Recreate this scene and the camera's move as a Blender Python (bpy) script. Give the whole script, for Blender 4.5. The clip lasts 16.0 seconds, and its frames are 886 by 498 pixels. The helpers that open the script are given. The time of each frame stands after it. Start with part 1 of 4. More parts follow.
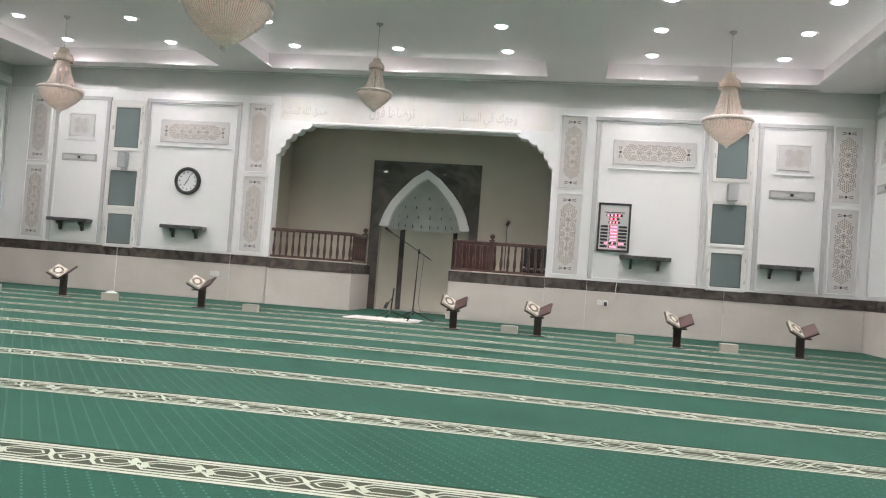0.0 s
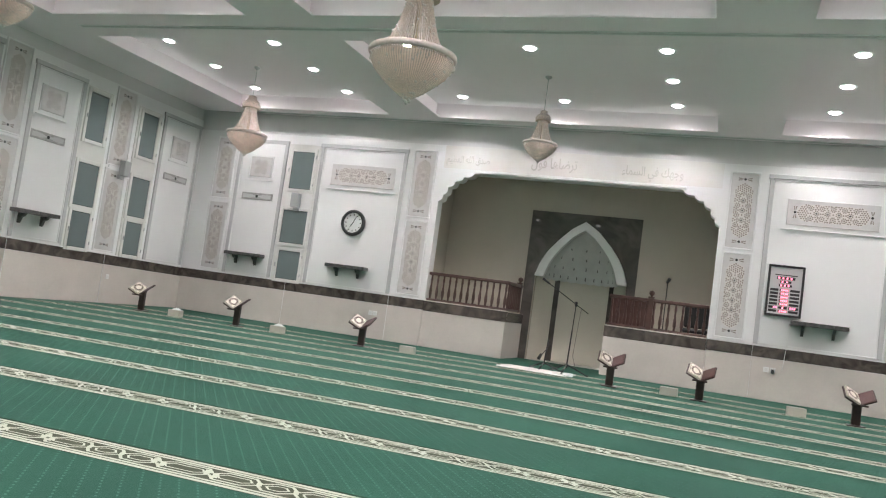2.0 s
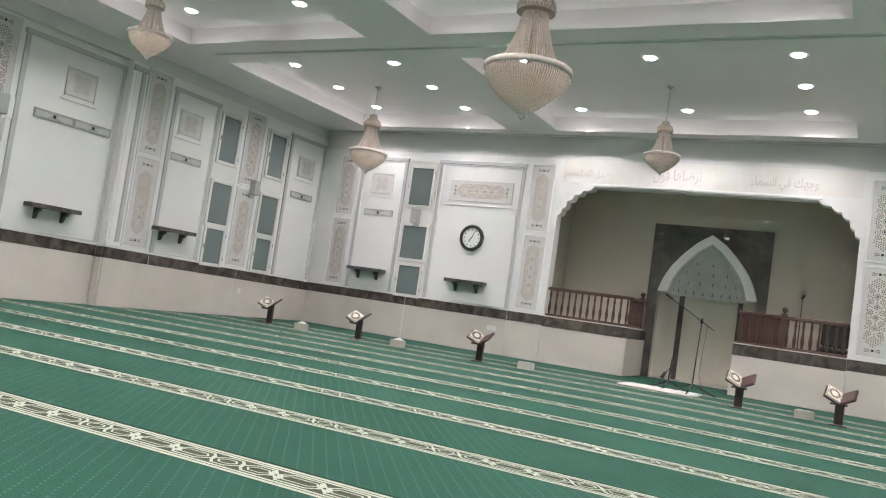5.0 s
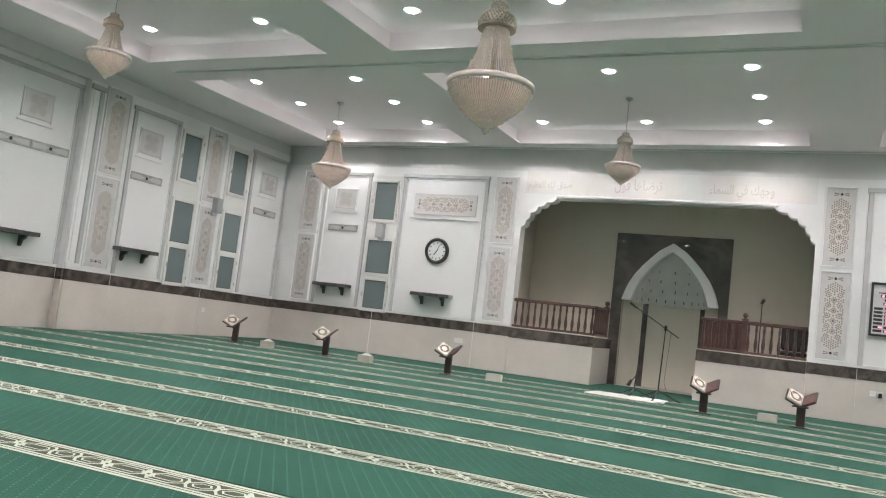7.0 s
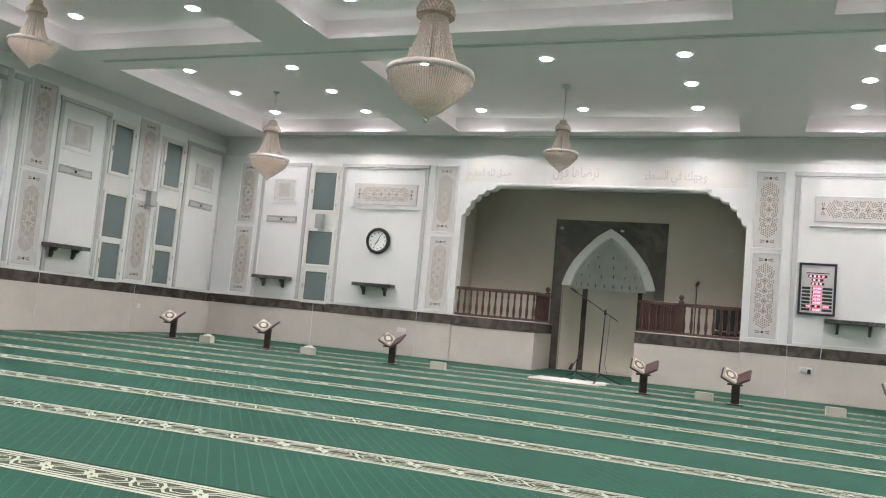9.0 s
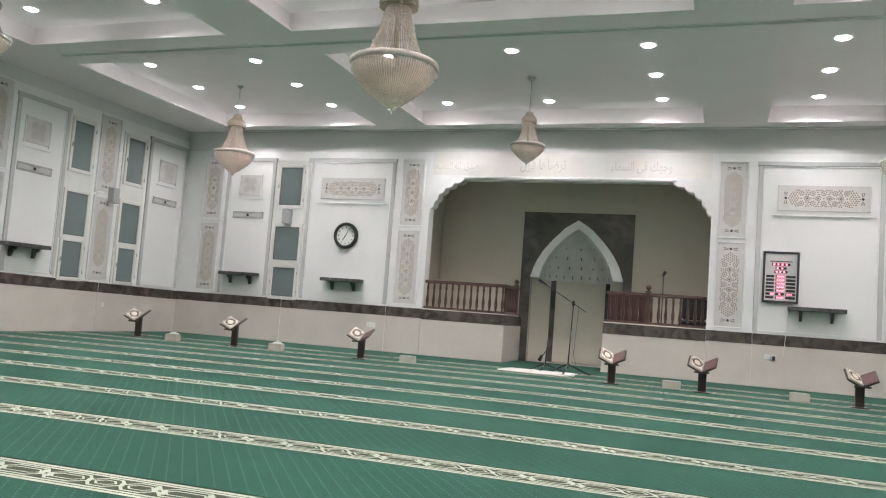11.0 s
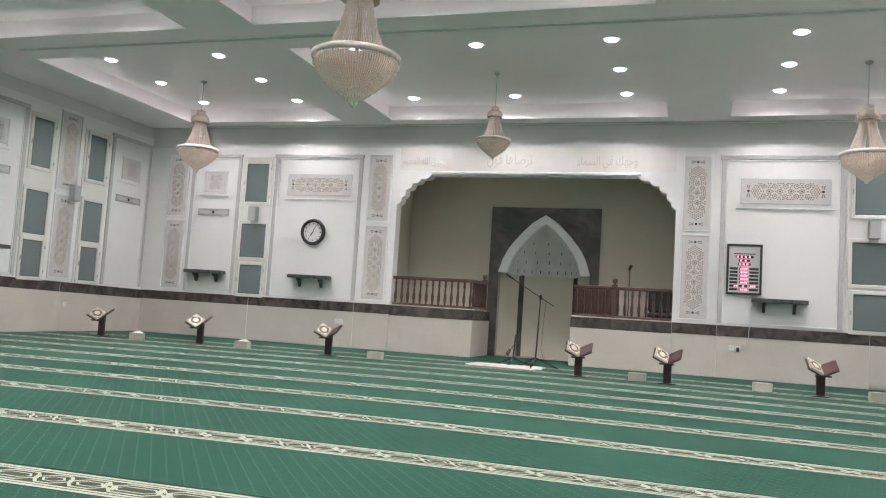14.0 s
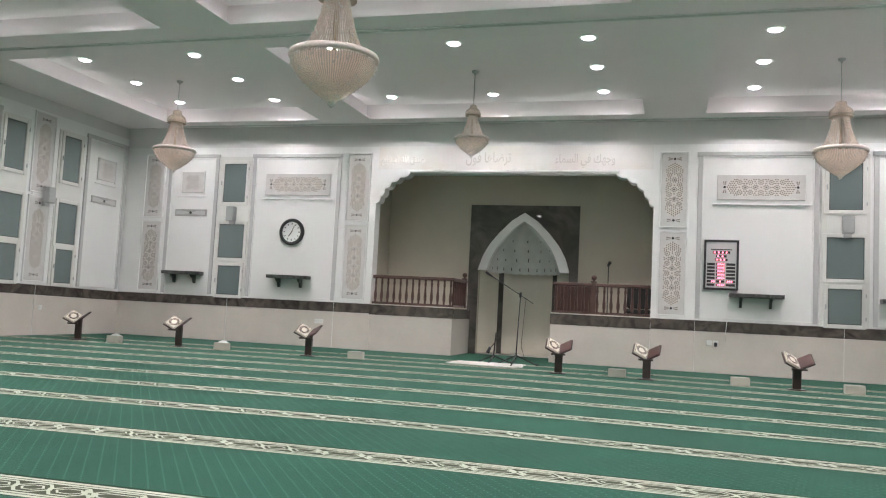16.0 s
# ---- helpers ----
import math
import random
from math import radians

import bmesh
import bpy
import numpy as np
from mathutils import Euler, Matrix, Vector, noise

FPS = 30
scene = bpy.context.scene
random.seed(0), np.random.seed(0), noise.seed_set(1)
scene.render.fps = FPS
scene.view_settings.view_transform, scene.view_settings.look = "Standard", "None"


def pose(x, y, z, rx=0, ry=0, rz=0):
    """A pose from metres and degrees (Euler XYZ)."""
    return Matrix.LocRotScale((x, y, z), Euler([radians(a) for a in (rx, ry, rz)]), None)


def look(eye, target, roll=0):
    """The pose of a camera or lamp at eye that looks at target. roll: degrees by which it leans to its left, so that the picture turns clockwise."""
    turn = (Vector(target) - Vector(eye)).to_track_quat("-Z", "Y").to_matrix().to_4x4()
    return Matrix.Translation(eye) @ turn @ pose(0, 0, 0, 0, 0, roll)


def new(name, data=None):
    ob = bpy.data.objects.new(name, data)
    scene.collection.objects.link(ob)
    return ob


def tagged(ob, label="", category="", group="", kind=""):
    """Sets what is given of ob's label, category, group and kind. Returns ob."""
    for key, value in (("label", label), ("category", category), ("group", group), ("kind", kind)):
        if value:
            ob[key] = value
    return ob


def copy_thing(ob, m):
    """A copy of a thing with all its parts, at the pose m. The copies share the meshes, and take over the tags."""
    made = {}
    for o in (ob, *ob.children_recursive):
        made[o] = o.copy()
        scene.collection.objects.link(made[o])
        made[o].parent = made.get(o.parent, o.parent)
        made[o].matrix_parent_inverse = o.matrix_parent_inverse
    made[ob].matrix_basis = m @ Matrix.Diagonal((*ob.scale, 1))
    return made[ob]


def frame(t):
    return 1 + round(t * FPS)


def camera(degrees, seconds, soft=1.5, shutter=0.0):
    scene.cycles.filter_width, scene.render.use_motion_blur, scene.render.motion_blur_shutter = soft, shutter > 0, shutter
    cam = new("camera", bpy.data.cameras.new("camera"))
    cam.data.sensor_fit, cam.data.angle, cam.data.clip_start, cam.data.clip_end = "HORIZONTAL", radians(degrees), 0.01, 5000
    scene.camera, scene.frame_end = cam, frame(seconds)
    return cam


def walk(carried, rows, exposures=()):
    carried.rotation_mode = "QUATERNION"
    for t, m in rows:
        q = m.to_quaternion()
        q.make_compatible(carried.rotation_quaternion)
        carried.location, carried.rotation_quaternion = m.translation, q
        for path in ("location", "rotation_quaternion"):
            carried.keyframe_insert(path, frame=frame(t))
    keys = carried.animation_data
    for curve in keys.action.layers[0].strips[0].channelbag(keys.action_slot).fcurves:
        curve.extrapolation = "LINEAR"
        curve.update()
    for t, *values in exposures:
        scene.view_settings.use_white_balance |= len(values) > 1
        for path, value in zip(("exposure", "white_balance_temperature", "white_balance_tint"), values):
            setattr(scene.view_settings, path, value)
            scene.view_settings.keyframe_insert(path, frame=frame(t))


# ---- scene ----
cam = camera(57.9, 16.0, soft=1.15)
PATH = [
    (0, (0.183, 0.067, 0.808), (-0.138, 2.04, 0.868), 4.2),
    (0.5, (0.142, 0.056, 0.819), (-0.199, 2.025, 0.891), 4.2),
    (1, (0.079, 0.044, 0.827), (-0.342, 1.997, 0.922), 4.8),
    (1.5, (0.01, 0.003, 0.831), (-0.546, 1.919, 0.961), 6.2),
    (2, (-0.04, -0.025, 0.831), (-0.715, 1.853, 0.969), 7.8),
    (2.5, (-0.066, -0.025, 0.832), (-0.857, 1.807, 0.958), 9.1),
    (3, (-0.068, -0.022, 0.837), (-0.941, 1.774, 0.955), 9.3),
    (3.5, (-0.057, -0.012, 0.846), (-0.986, 1.756, 0.963), 9.2),
    (6, (0.012, 0.017, 0.866), (-0.921, 1.78, 1.012), 7.5),
    (6.5, (0.003, -0.003, 0.872), (-0.903, 1.772, 1.034), 7.2),
    (7, (-0.016, -0.043, 0.884), (-0.89, 1.748, 1.055), 6.7),
    (7.5, (-0.039, -0.071, 0.879), (-0.878, 1.736, 1.053), 6.3),
    (8, (-0.054, -0.076, 0.874), (-0.854, 1.749, 1.046), 6.0),
    (8.5, (-0.058, -0.061, 0.872), (-0.822, 1.779, 1.039), 5.5),
    (9, (-0.055, -0.046, 0.87), (-0.789, 1.807, 1.031), 5.2),
    (11.5, (-0.014, 0.014, 0.838), (-0.668, 1.897, 0.994), 4.1),
    (12, (0.004, 0.024, 0.833), (-0.64, 1.911, 0.99), 4.0),
    (12.5, (0.016, 0.034, 0.829), (-0.618, 1.924, 0.986), 3.9),
    (13, (0.025, 0.045, 0.823), (-0.599, 1.939, 0.979), 3.9),
    (13.5, (0.031, 0.051, 0.818), (-0.579, 1.949, 0.972), 3.8),
    (14, (0.039, 0.05, 0.814), (-0.559, 1.953, 0.968), 3.6),
    (14.5, (0.037, 0.062, 0.813), (-0.548, 1.968, 0.968), 3.4),
    (15, (0.035, 0.064, 0.815), (-0.538, 1.974, 0.969), 3.2),
    (15.5, (0.034, 0.058, 0.821), (-0.526, 1.972, 0.974), 3.0),
    (16, (0.035, 0.042, 0.83), (-0.513, 1.959, 0.981), 2.9),
]
walk(cam, [(t, look(eye, target, roll)) for t, eye, target, roll in PATH], exposures=[(0, 0.07), (0.5, -0.02), (1, -0.03), (1.5, -0.03), (2.5, 0.02), (3.5, 0.06), (6, 0.02), (11.5, 0.0), (16, -0.03)])

# ---- world and light ----
world = bpy.data.worlds.new("night")
scene.world = world
world.use_nodes = True
world.node_tree.nodes["Background"].inputs[0].default_value = (0.02, 0.025, 0.03, 1)
world.node_tree.nodes["Background"].inputs[1].default_value = 0.3
LAMP = 1830.0
COVE = 2.8

# ---- plan ----
YN, XW, XE, YS = 14.3, -11.05, 5.02, -6.3     # the four walls
ZS, ZC = 4.32, 4.62                            # soffit and coffer heights
ZD = 0.868                                     # top of the dark dado band
YB = 15.6                                      # back of the niche room


# ---- materials ----
def mat(name, color, rough=0.6, metal=0.0, vary=0.06, scale=3.0, fine=60.0, bump=0.05, spec=0.5, stain=None, coat=0.0):
    m = bpy.data.materials.new(name)
    m.use_nodes = True
    nt = m.node_tree
    b = nt.nodes["Principled BSDF"]
    b.inputs["Roughness"].default_value = rough
    b.inputs["Metallic"].default_value = metal
    b.inputs["Specular IOR Level"].default_value = spec
    b.inputs["Coat Weight"].default_value = coat
    tc = nt.nodes.new("ShaderNodeTexCoord")
    n1 = nt.nodes.new("ShaderNodeTexNoise")
    n1.inputs["Scale"].default_value, n1.inputs["Detail"].default_value = scale, 5
    n2 = nt.nodes.new("ShaderNodeTexNoise")
    n2.inputs["Scale"].default_value, n2.inputs["Detail"].default_value = fine, 3
    nt.links.new(tc.outputs["Object"], n1.inputs["Vector"])
    nt.links.new(tc.outputs["Object"], n2.inputs["Vector"])
    add = nt.nodes.new("ShaderNodeMath")
    add.operation = "MULTIPLY_ADD"
    add.inputs[1].default_value = 0.4
    nt.links.new(n2.outputs["Fac"], add.inputs[0])
    nt.links.new(n1.outputs["Fac"], add.inputs[2])
    ramp = nt.nodes.new("ShaderNodeValToRGB")
    e = ramp.color_ramp.elements
    lo = stain if stain else tuple(c * (1 - vary) for c in color)
    hi = tuple(min(1, c * (1 + vary)) for c in color)
    e[0].position, e[1].position = 0.45, 0.95
    e[0].color, e[1].color = (*lo, 1), (*hi, 1)
    nt.links.new(add.outputs[0], ramp.inputs[0])
    nt.links.new(ramp.outputs[0], b.inputs["Base Color"])
    if bump:
        bp = nt.nodes.new("ShaderNodeBump")
        bp.inputs["Strength"].default_value, bp.inputs["Distance"].default_value = bump, 0.01
        nt.links.new(n2.outputs["Fac"], bp.inputs["Height"])
        nt.links.new(bp.outputs[0], b.inputs["Normal"])
    return m


def glow(name, color, strength):
    m = bpy.data.materials.new(name)
    m.use_nodes = True
    b = m.node_tree.nodes["Principled BSDF"]
    b.inputs["Base Color"].default_value = (0.8, 0.8, 0.8, 1)
    b.inputs["Emission Color"].default_value = (*color, 1)
    b.inputs["Emission Strength"].default_value = strength
    return m


def marble(name, dark, light, rough, scale=2.5, vein=0.5):
    m = bpy.data.materials.new(name)
    m.use_nodes = True
    nt = m.node_tree
    b = nt.nodes["Principled BSDF"]
    b.inputs["Roughness"].default_value = rough
    tc = nt.nodes.new("ShaderNodeTexCoord")
    big = nt.nodes.new("ShaderNodeTexNoise")
    big.inputs["Scale"].default_value, big.inputs["Detail"].default_value, big.inputs["Distortion"].default_value = scale, 8, 1.2
    veins = nt.nodes.new("ShaderNodeTexNoise")
    veins.noise_type = "RIDGED_MULTIFRACTAL"
    veins.inputs["Scale"].default_value, veins.inputs["Detail"].default_value = scale * 1.6, 4
    ramp = nt.nodes.new("ShaderNodeValToRGB")
    e = ramp.color_ramp.elements
    e[0].position, e[1].position = 0.35, 0.7
    e[0].color, e[1].color = (*dark, 1), (*[(a + c) / 2 for a, c in zip(dark, light)], 1)
    r2 = nt.nodes.new("ShaderNodeValToRGB")
    r2.color_ramp.elements[0].position, r2.color_ramp.elements[1].position = 0.55, 0.95
    r2.color_ramp.elements[0].color, r2.color_ramp.elements[1].color = (0, 0, 0, 1), (vein, vein, vein, 1)
    mix = nt.nodes.new("ShaderNodeMix")
    mix.data_type = "RGBA"
    mix.inputs[7].default_value = (*light, 1)
    for n in (big, veins):
        nt.links.new(tc.outputs["Object"], n.inputs["Vector"])
    nt.links.new(big.outputs["Fac"], ramp.inputs[0])
    nt.links.new(veins.outputs["Fac"], r2.inputs[0])
    nt.links.new(ramp.outputs[0], mix.inputs[6])
    nt.links.new(r2.outputs[0], mix.inputs[0])
    nt.links.new(mix.outputs[2], b.inputs["Base Color"])
    return m


def translucent_mat(name, color, share):
    m = mat(name, color, 0.3, vary=0.08, scale=20, bump=0.08)
    nt = m.node_tree
    b, out = nt.nodes["Principled BSDF"], nt.nodes["Material Output"]
    t = nt.nodes.new("ShaderNodeBsdfTranslucent")
    t.inputs[0].default_value = (*color, 1)
    mix = nt.nodes.new("ShaderNodeMixShader")
    mix.inputs[0].default_value = share
    nt.links.new(b.outputs[0], mix.inputs[1])
    nt.links.new(t.outputs[0], mix.inputs[2])
    nt.links.new(mix.outputs[0], out.inputs["Surface"])
    return m


def carpet_mat():
    """Green pile with rows of small pale dots."""
    m = bpy.data.materials.new("green_carpet")
    m.use_nodes = True
    nt = m.node_tree
    b = nt.nodes["Principled BSDF"]
    b.inputs["Roughness"].default_value = 0.95
    b.inputs["Specular IOR Level"].default_value = 0.15
    b.inputs["Sheen Weight"].default_value = 0.15
    b.inputs["Sheen Tint"].default_value = (0.4, 0.75, 0.6, 1)

    def math_node(op, a, c=None, d=None):
        n = nt.nodes.new("ShaderNodeMath")
        n.operation = op
        for i, v in enumerate((a, c, d)):
            if v is None:
                continue
            if isinstance(v, (int, float)):
                n.inputs[i].default_value = v
            else:
                nt.links.new(v, n.inputs[i])
        return n.outputs[0]

    tc = nt.nodes.new("ShaderNodeTexCoord")
    sep = nt.nodes.new("ShaderNodeSeparateXYZ")
    nt.links.new(tc.outputs["Object"], sep.inputs[0])
    across = math_node("MULTIPLY_ADD", sep.outputs[0], 0.8 / 0.07, math_node("MULTIPLY", sep.outputs[1], 0.6 / 0.07))
    along = math_node("MULTIPLY_ADD", sep.outputs[0], -0.6 / 0.042, math_node("MULTIPLY", sep.outputs[1], 0.8 / 0.042))
    fx = math_node("ABSOLUTE", math_node("SUBTRACT", math_node("FRACT", across), 0.5))
    fy = math_node("ABSOLUTE", math_node("SUBTRACT", math_node("FRACT", math_node("MULTIPLY_ADD", math_node("FLOOR", across), 0.5, along)), 0.5))
    dot = math_node("MULTIPLY", math_node("LESS_THAN", fx, 0.06), math_node("LESS_THAN", fy, 0.19))
    n1 = nt.nodes.new("ShaderNodeTexNoise")
    n1.inputs["Scale"].default_value, n1.inputs["Detail"].default_value = 0.9, 7
    n2 = nt.nodes.new("ShaderNodeTexNoise")
    n2.inputs["Scale"].default_value, n2.inputs["Detail"].default_value = 220, 2
    nt.links.new(tc.outputs["Object"], n1.inputs["Vector"])
    nt.links.new(tc.outputs["Object"], n2.inputs["Vector"])
    ramp = nt.nodes.new("ShaderNodeValToRGB")
    e = ramp.color_ramp.elements
    e[0].position, e[1].position = 0.3, 0.8
    e[0].color, e[1].color = (0.0048, 0.0355, 0.023, 1), (0.0092, 0.0555, 0.036, 1)
    nt.links.new(math_node("MULTIPLY_ADD", n2.outputs["Fac"], 0.3, n1.outputs["Fac"]), ramp.inputs[0])
    mix = nt.nodes.new("ShaderNodeMix")
    mix.data_type = "RGBA"
    mix.inputs[7].default_value = (0.22, 0.42, 0.33, 1)
    nt.links.new(math_node("MULTIPLY", dot, 0.19), mix.inputs[0])
    nt.links.new(ramp.outputs[0], mix.inputs[6])
    nt.links.new(mix.outputs[2], b.inputs["Base Color"])
    bp = nt.nodes.new("ShaderNodeBump")
    bp.inputs["Strength"].default_value, bp.inputs["Distance"].default_value = 0.4, 0.004
    nt.links.new(n2.outputs["Fac"], bp.inputs["Height"])
    nt.links.new(bp.outputs[0], b.inputs["Normal"])
    return m


M_WHITE = mat("white_wall_paint", (0.8, 0.8, 0.795), 0.55, vary=0.03, scale=1.2, bump=0.03)
# upper wall colour, greyed to hold the shade under the soffit
M_UPPER = mat("shaded_upper_wall", (0.69, 0.68, 0.675), 0.7, vary=0.03, scale=0.8, bump=0.03)
M_CEIL = mat("ceiling_paint", (0.955, 0.888, 0.912), 0.8, vary=0.025, scale=0.7, bump=0.02)
M_PANEL = mat("white_panel_gloss", (0.79, 0.79, 0.785), 0.35, vary=0.02, scale=1.0, bump=0.01)
M_GREY = mat("grey_moulding", (0.51, 0.51, 0.512), 0.5, vary=0.04, bump=0.02)
M_BEIGE = mat("beige_dado_stone", (0.625, 0.572, 0.523), 0.3, vary=0.06, scale=2.0, fine=25, bump=0.015)
M_DARK = marble("brown_marble", (0.04, 0.032, 0.028), (0.21, 0.175, 0.15), 0.25, 4.0, 0.6)
M_SURR = marble("dark_grey_marble", (0.06, 0.055, 0.049), (0.21, 0.195, 0.175), 0.02, 2.0, 0.4)
M_BACK = mat("polished_beige_stone", (0.47, 0.435, 0.365), 0.018, vary=0.05, scale=1.5, bump=0.0)
M_NICHE = mat("niche_stone", (0.6, 0.575, 0.49), 0.16, vary=0.06, scale=1.5, bump=0.01)
M_DOME = mat("grey_plaster_dome", (0.6, 0.615, 0.6), 0.6, vary=0.08, scale=6, bump=0.1)
M_ARCH = mat("white_arch_stone", (0.8, 0.8, 0.79), 0.3, vary=0.03)
M_PLAQUE = mat("pale_plaque_stone", (0.605, 0.59, 0.58), 0.5, vary=0.06, scale=8, bump=0.05)
M_FIELD = mat("pale_field_stone", (0.66, 0.63, 0.6), 0.5, vary=0.04, scale=10, bump=0.03)
M_HOLE = mat("brown_lattice", (0.25, 0.215, 0.19), 0.6, vary=0.1, scale=20)
M_SPOT = mat("black_stone_inlay", (0.02, 0.02, 0.022), 0.3, vary=0.1)
M_WFRAME = mat("cream_window_frame", (0.72, 0.715, 0.685), 0.4, vary=0.03, bump=0.01)
M_GLASS = mat("frosted_teal_glass", (0.15, 0.19, 0.188), 0.28, vary=0.06, scale=1.5, bump=0.0)
M_GASKET = mat("dark_gasket", (0.06, 0.065, 0.06), 0.6, vary=0.05)
M_SHELF = marble("shelf_marble", (0.03, 0.03, 0.029), (0.22, 0.22, 0.21), 0.3, 7.0, 0.7)
M_WOOD = mat("red_brown_wood", (0.078, 0.04, 0.033), 0.35, vary=0.3, scale=4, fine=40, bump=0.05, coat=0.2)
M_STAND = mat("dark_stand_wood", (0.04, 0.024, 0.02), 0.4, vary=0.25, scale=8, fine=60, bump=0.05)
M_COVER = mat("maroon_leather", (0.075, 0.036, 0.032), 0.45, vary=0.15, scale=20)
M_PAGE = mat("cream_paper", (0.6, 0.56, 0.47), 0.7, vary=0.04, scale=20, bump=0.02)
M_INK = mat("brown_print", (0.075, 0.05, 0.042), 0.7, vary=0.15, scale=30)
M_CREAM = mat("cream_yarn", (0.385, 0.41, 0.33), 0.9, vary=0.12, scale=15, fine=150, bump=0.3, spec=0.1)
M_OLIVE = mat("olive_brown_yarn", (0.06, 0.068, 0.046), 0.95, vary=0.2, scale=12, fine=150, bump=0.3, spec=0.1)
M_EDGE = mat("dark_edge_yarn", (0.02, 0.05, 0.03), 0.95, vary=0.2, bump=0.2, spec=0.1)
M_CARPET = carpet_mat()
M_TISSUE = mat("tissue_box_beige", (0.45, 0.43, 0.37), 0.6, vary=0.05)
M_PAPER = mat("white_tissue", (0.82, 0.82, 0.8), 0.8, vary=0.03)
M_RUG = mat("white_fleece", (0.58, 0.57, 0.52), 0.95, vary=0.1, scale=12, fine=90, bump=0.6)
M_BLACK = mat("black_plastic", (0.025, 0.025, 0.026), 0.45, vary=0.1)
M_METAL = mat("black_metal", (0.04, 0.04, 0.042), 0.35, metal=0.6, vary=0.1)
M_SOCKET = mat("white_plastic", (0.78, 0.78, 0.76), 0.35, vary=0.02)
M_FACE = mat("clock_face", (0.8, 0.81, 0.8), 0.3, vary=0.02)
M_SPK = mat("grey_speaker_cloth", (0.4, 0.41, 0.41), 0.8, vary=0.06, fine=200, bump=0.2)
M_CRYSTAL = mat("rose_crystal", (0.93, 0.81, 0.735), 0.14, metal=0.35, vary=0.08, scale=25, bump=0.0, spec=0.9, coat=0.8)
M_RIM = mat("frosted_rose_rim", (0.6, 0.535, 0.495), 0.3, vary=0.12, scale=25, bump=0.1)
M_GLINT = mat("clear_crystal", (0.98, 0.95, 0.92), 0.11, metal=0.4, vary=0.04, bump=0.0, spec=1.0)
M_LINER = translucent_mat("rose_crystal_skin", (0.8, 0.675, 0.6), 0.45)
M_BRASS = mat("brushed_brass", (0.4, 0.33, 0.24), 0.35, metal=0.9, vary=0.1)
M_LAMP = glow("downlight_lens", (1.0, 0.925, 0.955), LAMP)
M_REFLECT = mat("reflector_white", (0.9, 0.89, 0.88), 0.2, metal=0.7, vary=0.01, bump=0.0)
M_DIFF = glow("downlight_diffuser", (0.98, 0.97, 0.965), 20.0)
M_LED = glow("cove_strip", (0.9, 1.0, 0.95), COVE)
M_RED = glow("red_digits", (1.0, 0.08, 0.22), 3.2)
M_DISP = mat("grey_display_face", (0.55, 0.56, 0.56), 0.25, vary=0.03)
M_RELIEF = mat("carved_letters", (0.6, 0.58, 0.54), 0.6, vary=0.1, scale=12)
M_FRIEZE = mat("frieze_stone", (0.76, 0.76, 0.75), 0.5, vary=0.02, scale=1.6, stain=(0.73, 0.695, 0.645))
M_TRIM = mat("white_trim_ring", (0.8, 0.8, 0.8), 0.4, vary=0.02)
M_SLOT = mat("dark_air_slot", (0.6, 0.59, 0.59), 0.6, vary=0.1)
M_ALU = mat("grey_metal_trim", (0.45, 0.46, 0.46), 0.4, metal=0.4, vary=0.05)


# ---- builders ----
def box(bm, x0, x1, y0, y1, z0, z1, bevel=0.0):
    vs = [bm.verts.new((x, y, z)) for x in (x0, x1) for y in (y0, y1) for z in (z0, z1)]
    fs = [bm.faces.new([vs[i] for i in q]) for q in ((0, 1, 3, 2), (4, 6, 7, 5), (0, 4, 5, 1), (2, 3, 7, 6), (0, 2, 6, 4), (1, 5, 7, 3))]
    if bevel:
        es = list({e for f in fs for e in f.edges})
        bmesh.ops.bevel(bm, geom=es, offset=bevel, segments=1, affect="EDGES")


def prism(bm, pts, y0, y1):
    """A polygon in x and z, drawn out from y0 to y1."""
    a = [bm.verts.new((x, y0, z)) for x, z in pts]
    b = [bm.verts.new((x, y1, z)) for x, z in pts]
    bm.faces.new(a)
    bm.faces.new(b[::-1])
    for i in range(len(pts)):
        j = (i + 1) % len(pts)
        bm.faces.new((a[j], a[i], b[i], b[j]))


def lathe(bm, profile, n=24, cx=0.0, cy=0.0, caps=True):
    rings = [[bm.verts.new((cx + r * math.cos(2 * math.pi * k / n), cy + r * math.sin(2 * math.pi * k / n), z)) for k in range(n)] for r, z in profile]
    for a, b in zip(rings, rings[1:]):
        for k in range(n):
            f = bm.faces.new((a[k], a[(k + 1) % n], b[(k + 1) % n], b[k]))
            f.smooth = True
    if caps:
        bm.faces.new(rings[0][::-1])
        bm.faces.new(rings[-1])


def tube(bm, p, q, r, n=10, r2=None):
    p, q = Vector(p), Vector(q)
    d = (q - p).normalized()
    u = d.orthogonal().normalized()
    v = d.cross(u)
    rings = []
    for c, rr in ((p, r), (q, r if r2 is None else r2)):
        rings.append([bm.verts.new(c + rr * (math.cos(2 * math.pi * k / n) * u + math.sin(2 * math.pi * k / n) * v)) for k in range(n)])
    for k in range(n):
        f = bm.faces.new((rings[0][k], rings[0][(k + 1) % n], rings[1][(k + 1) % n], rings[1][k]))
        f.smooth = True
    bm.faces.new(rings[0][::-1])
    bm.faces.new(rings[1])


def flat(bm, pts, y):
    """A polygon in x and z that faces -y."""
    bm.faces.new([bm.verts.new((x, y, z)) for x, z in pts])


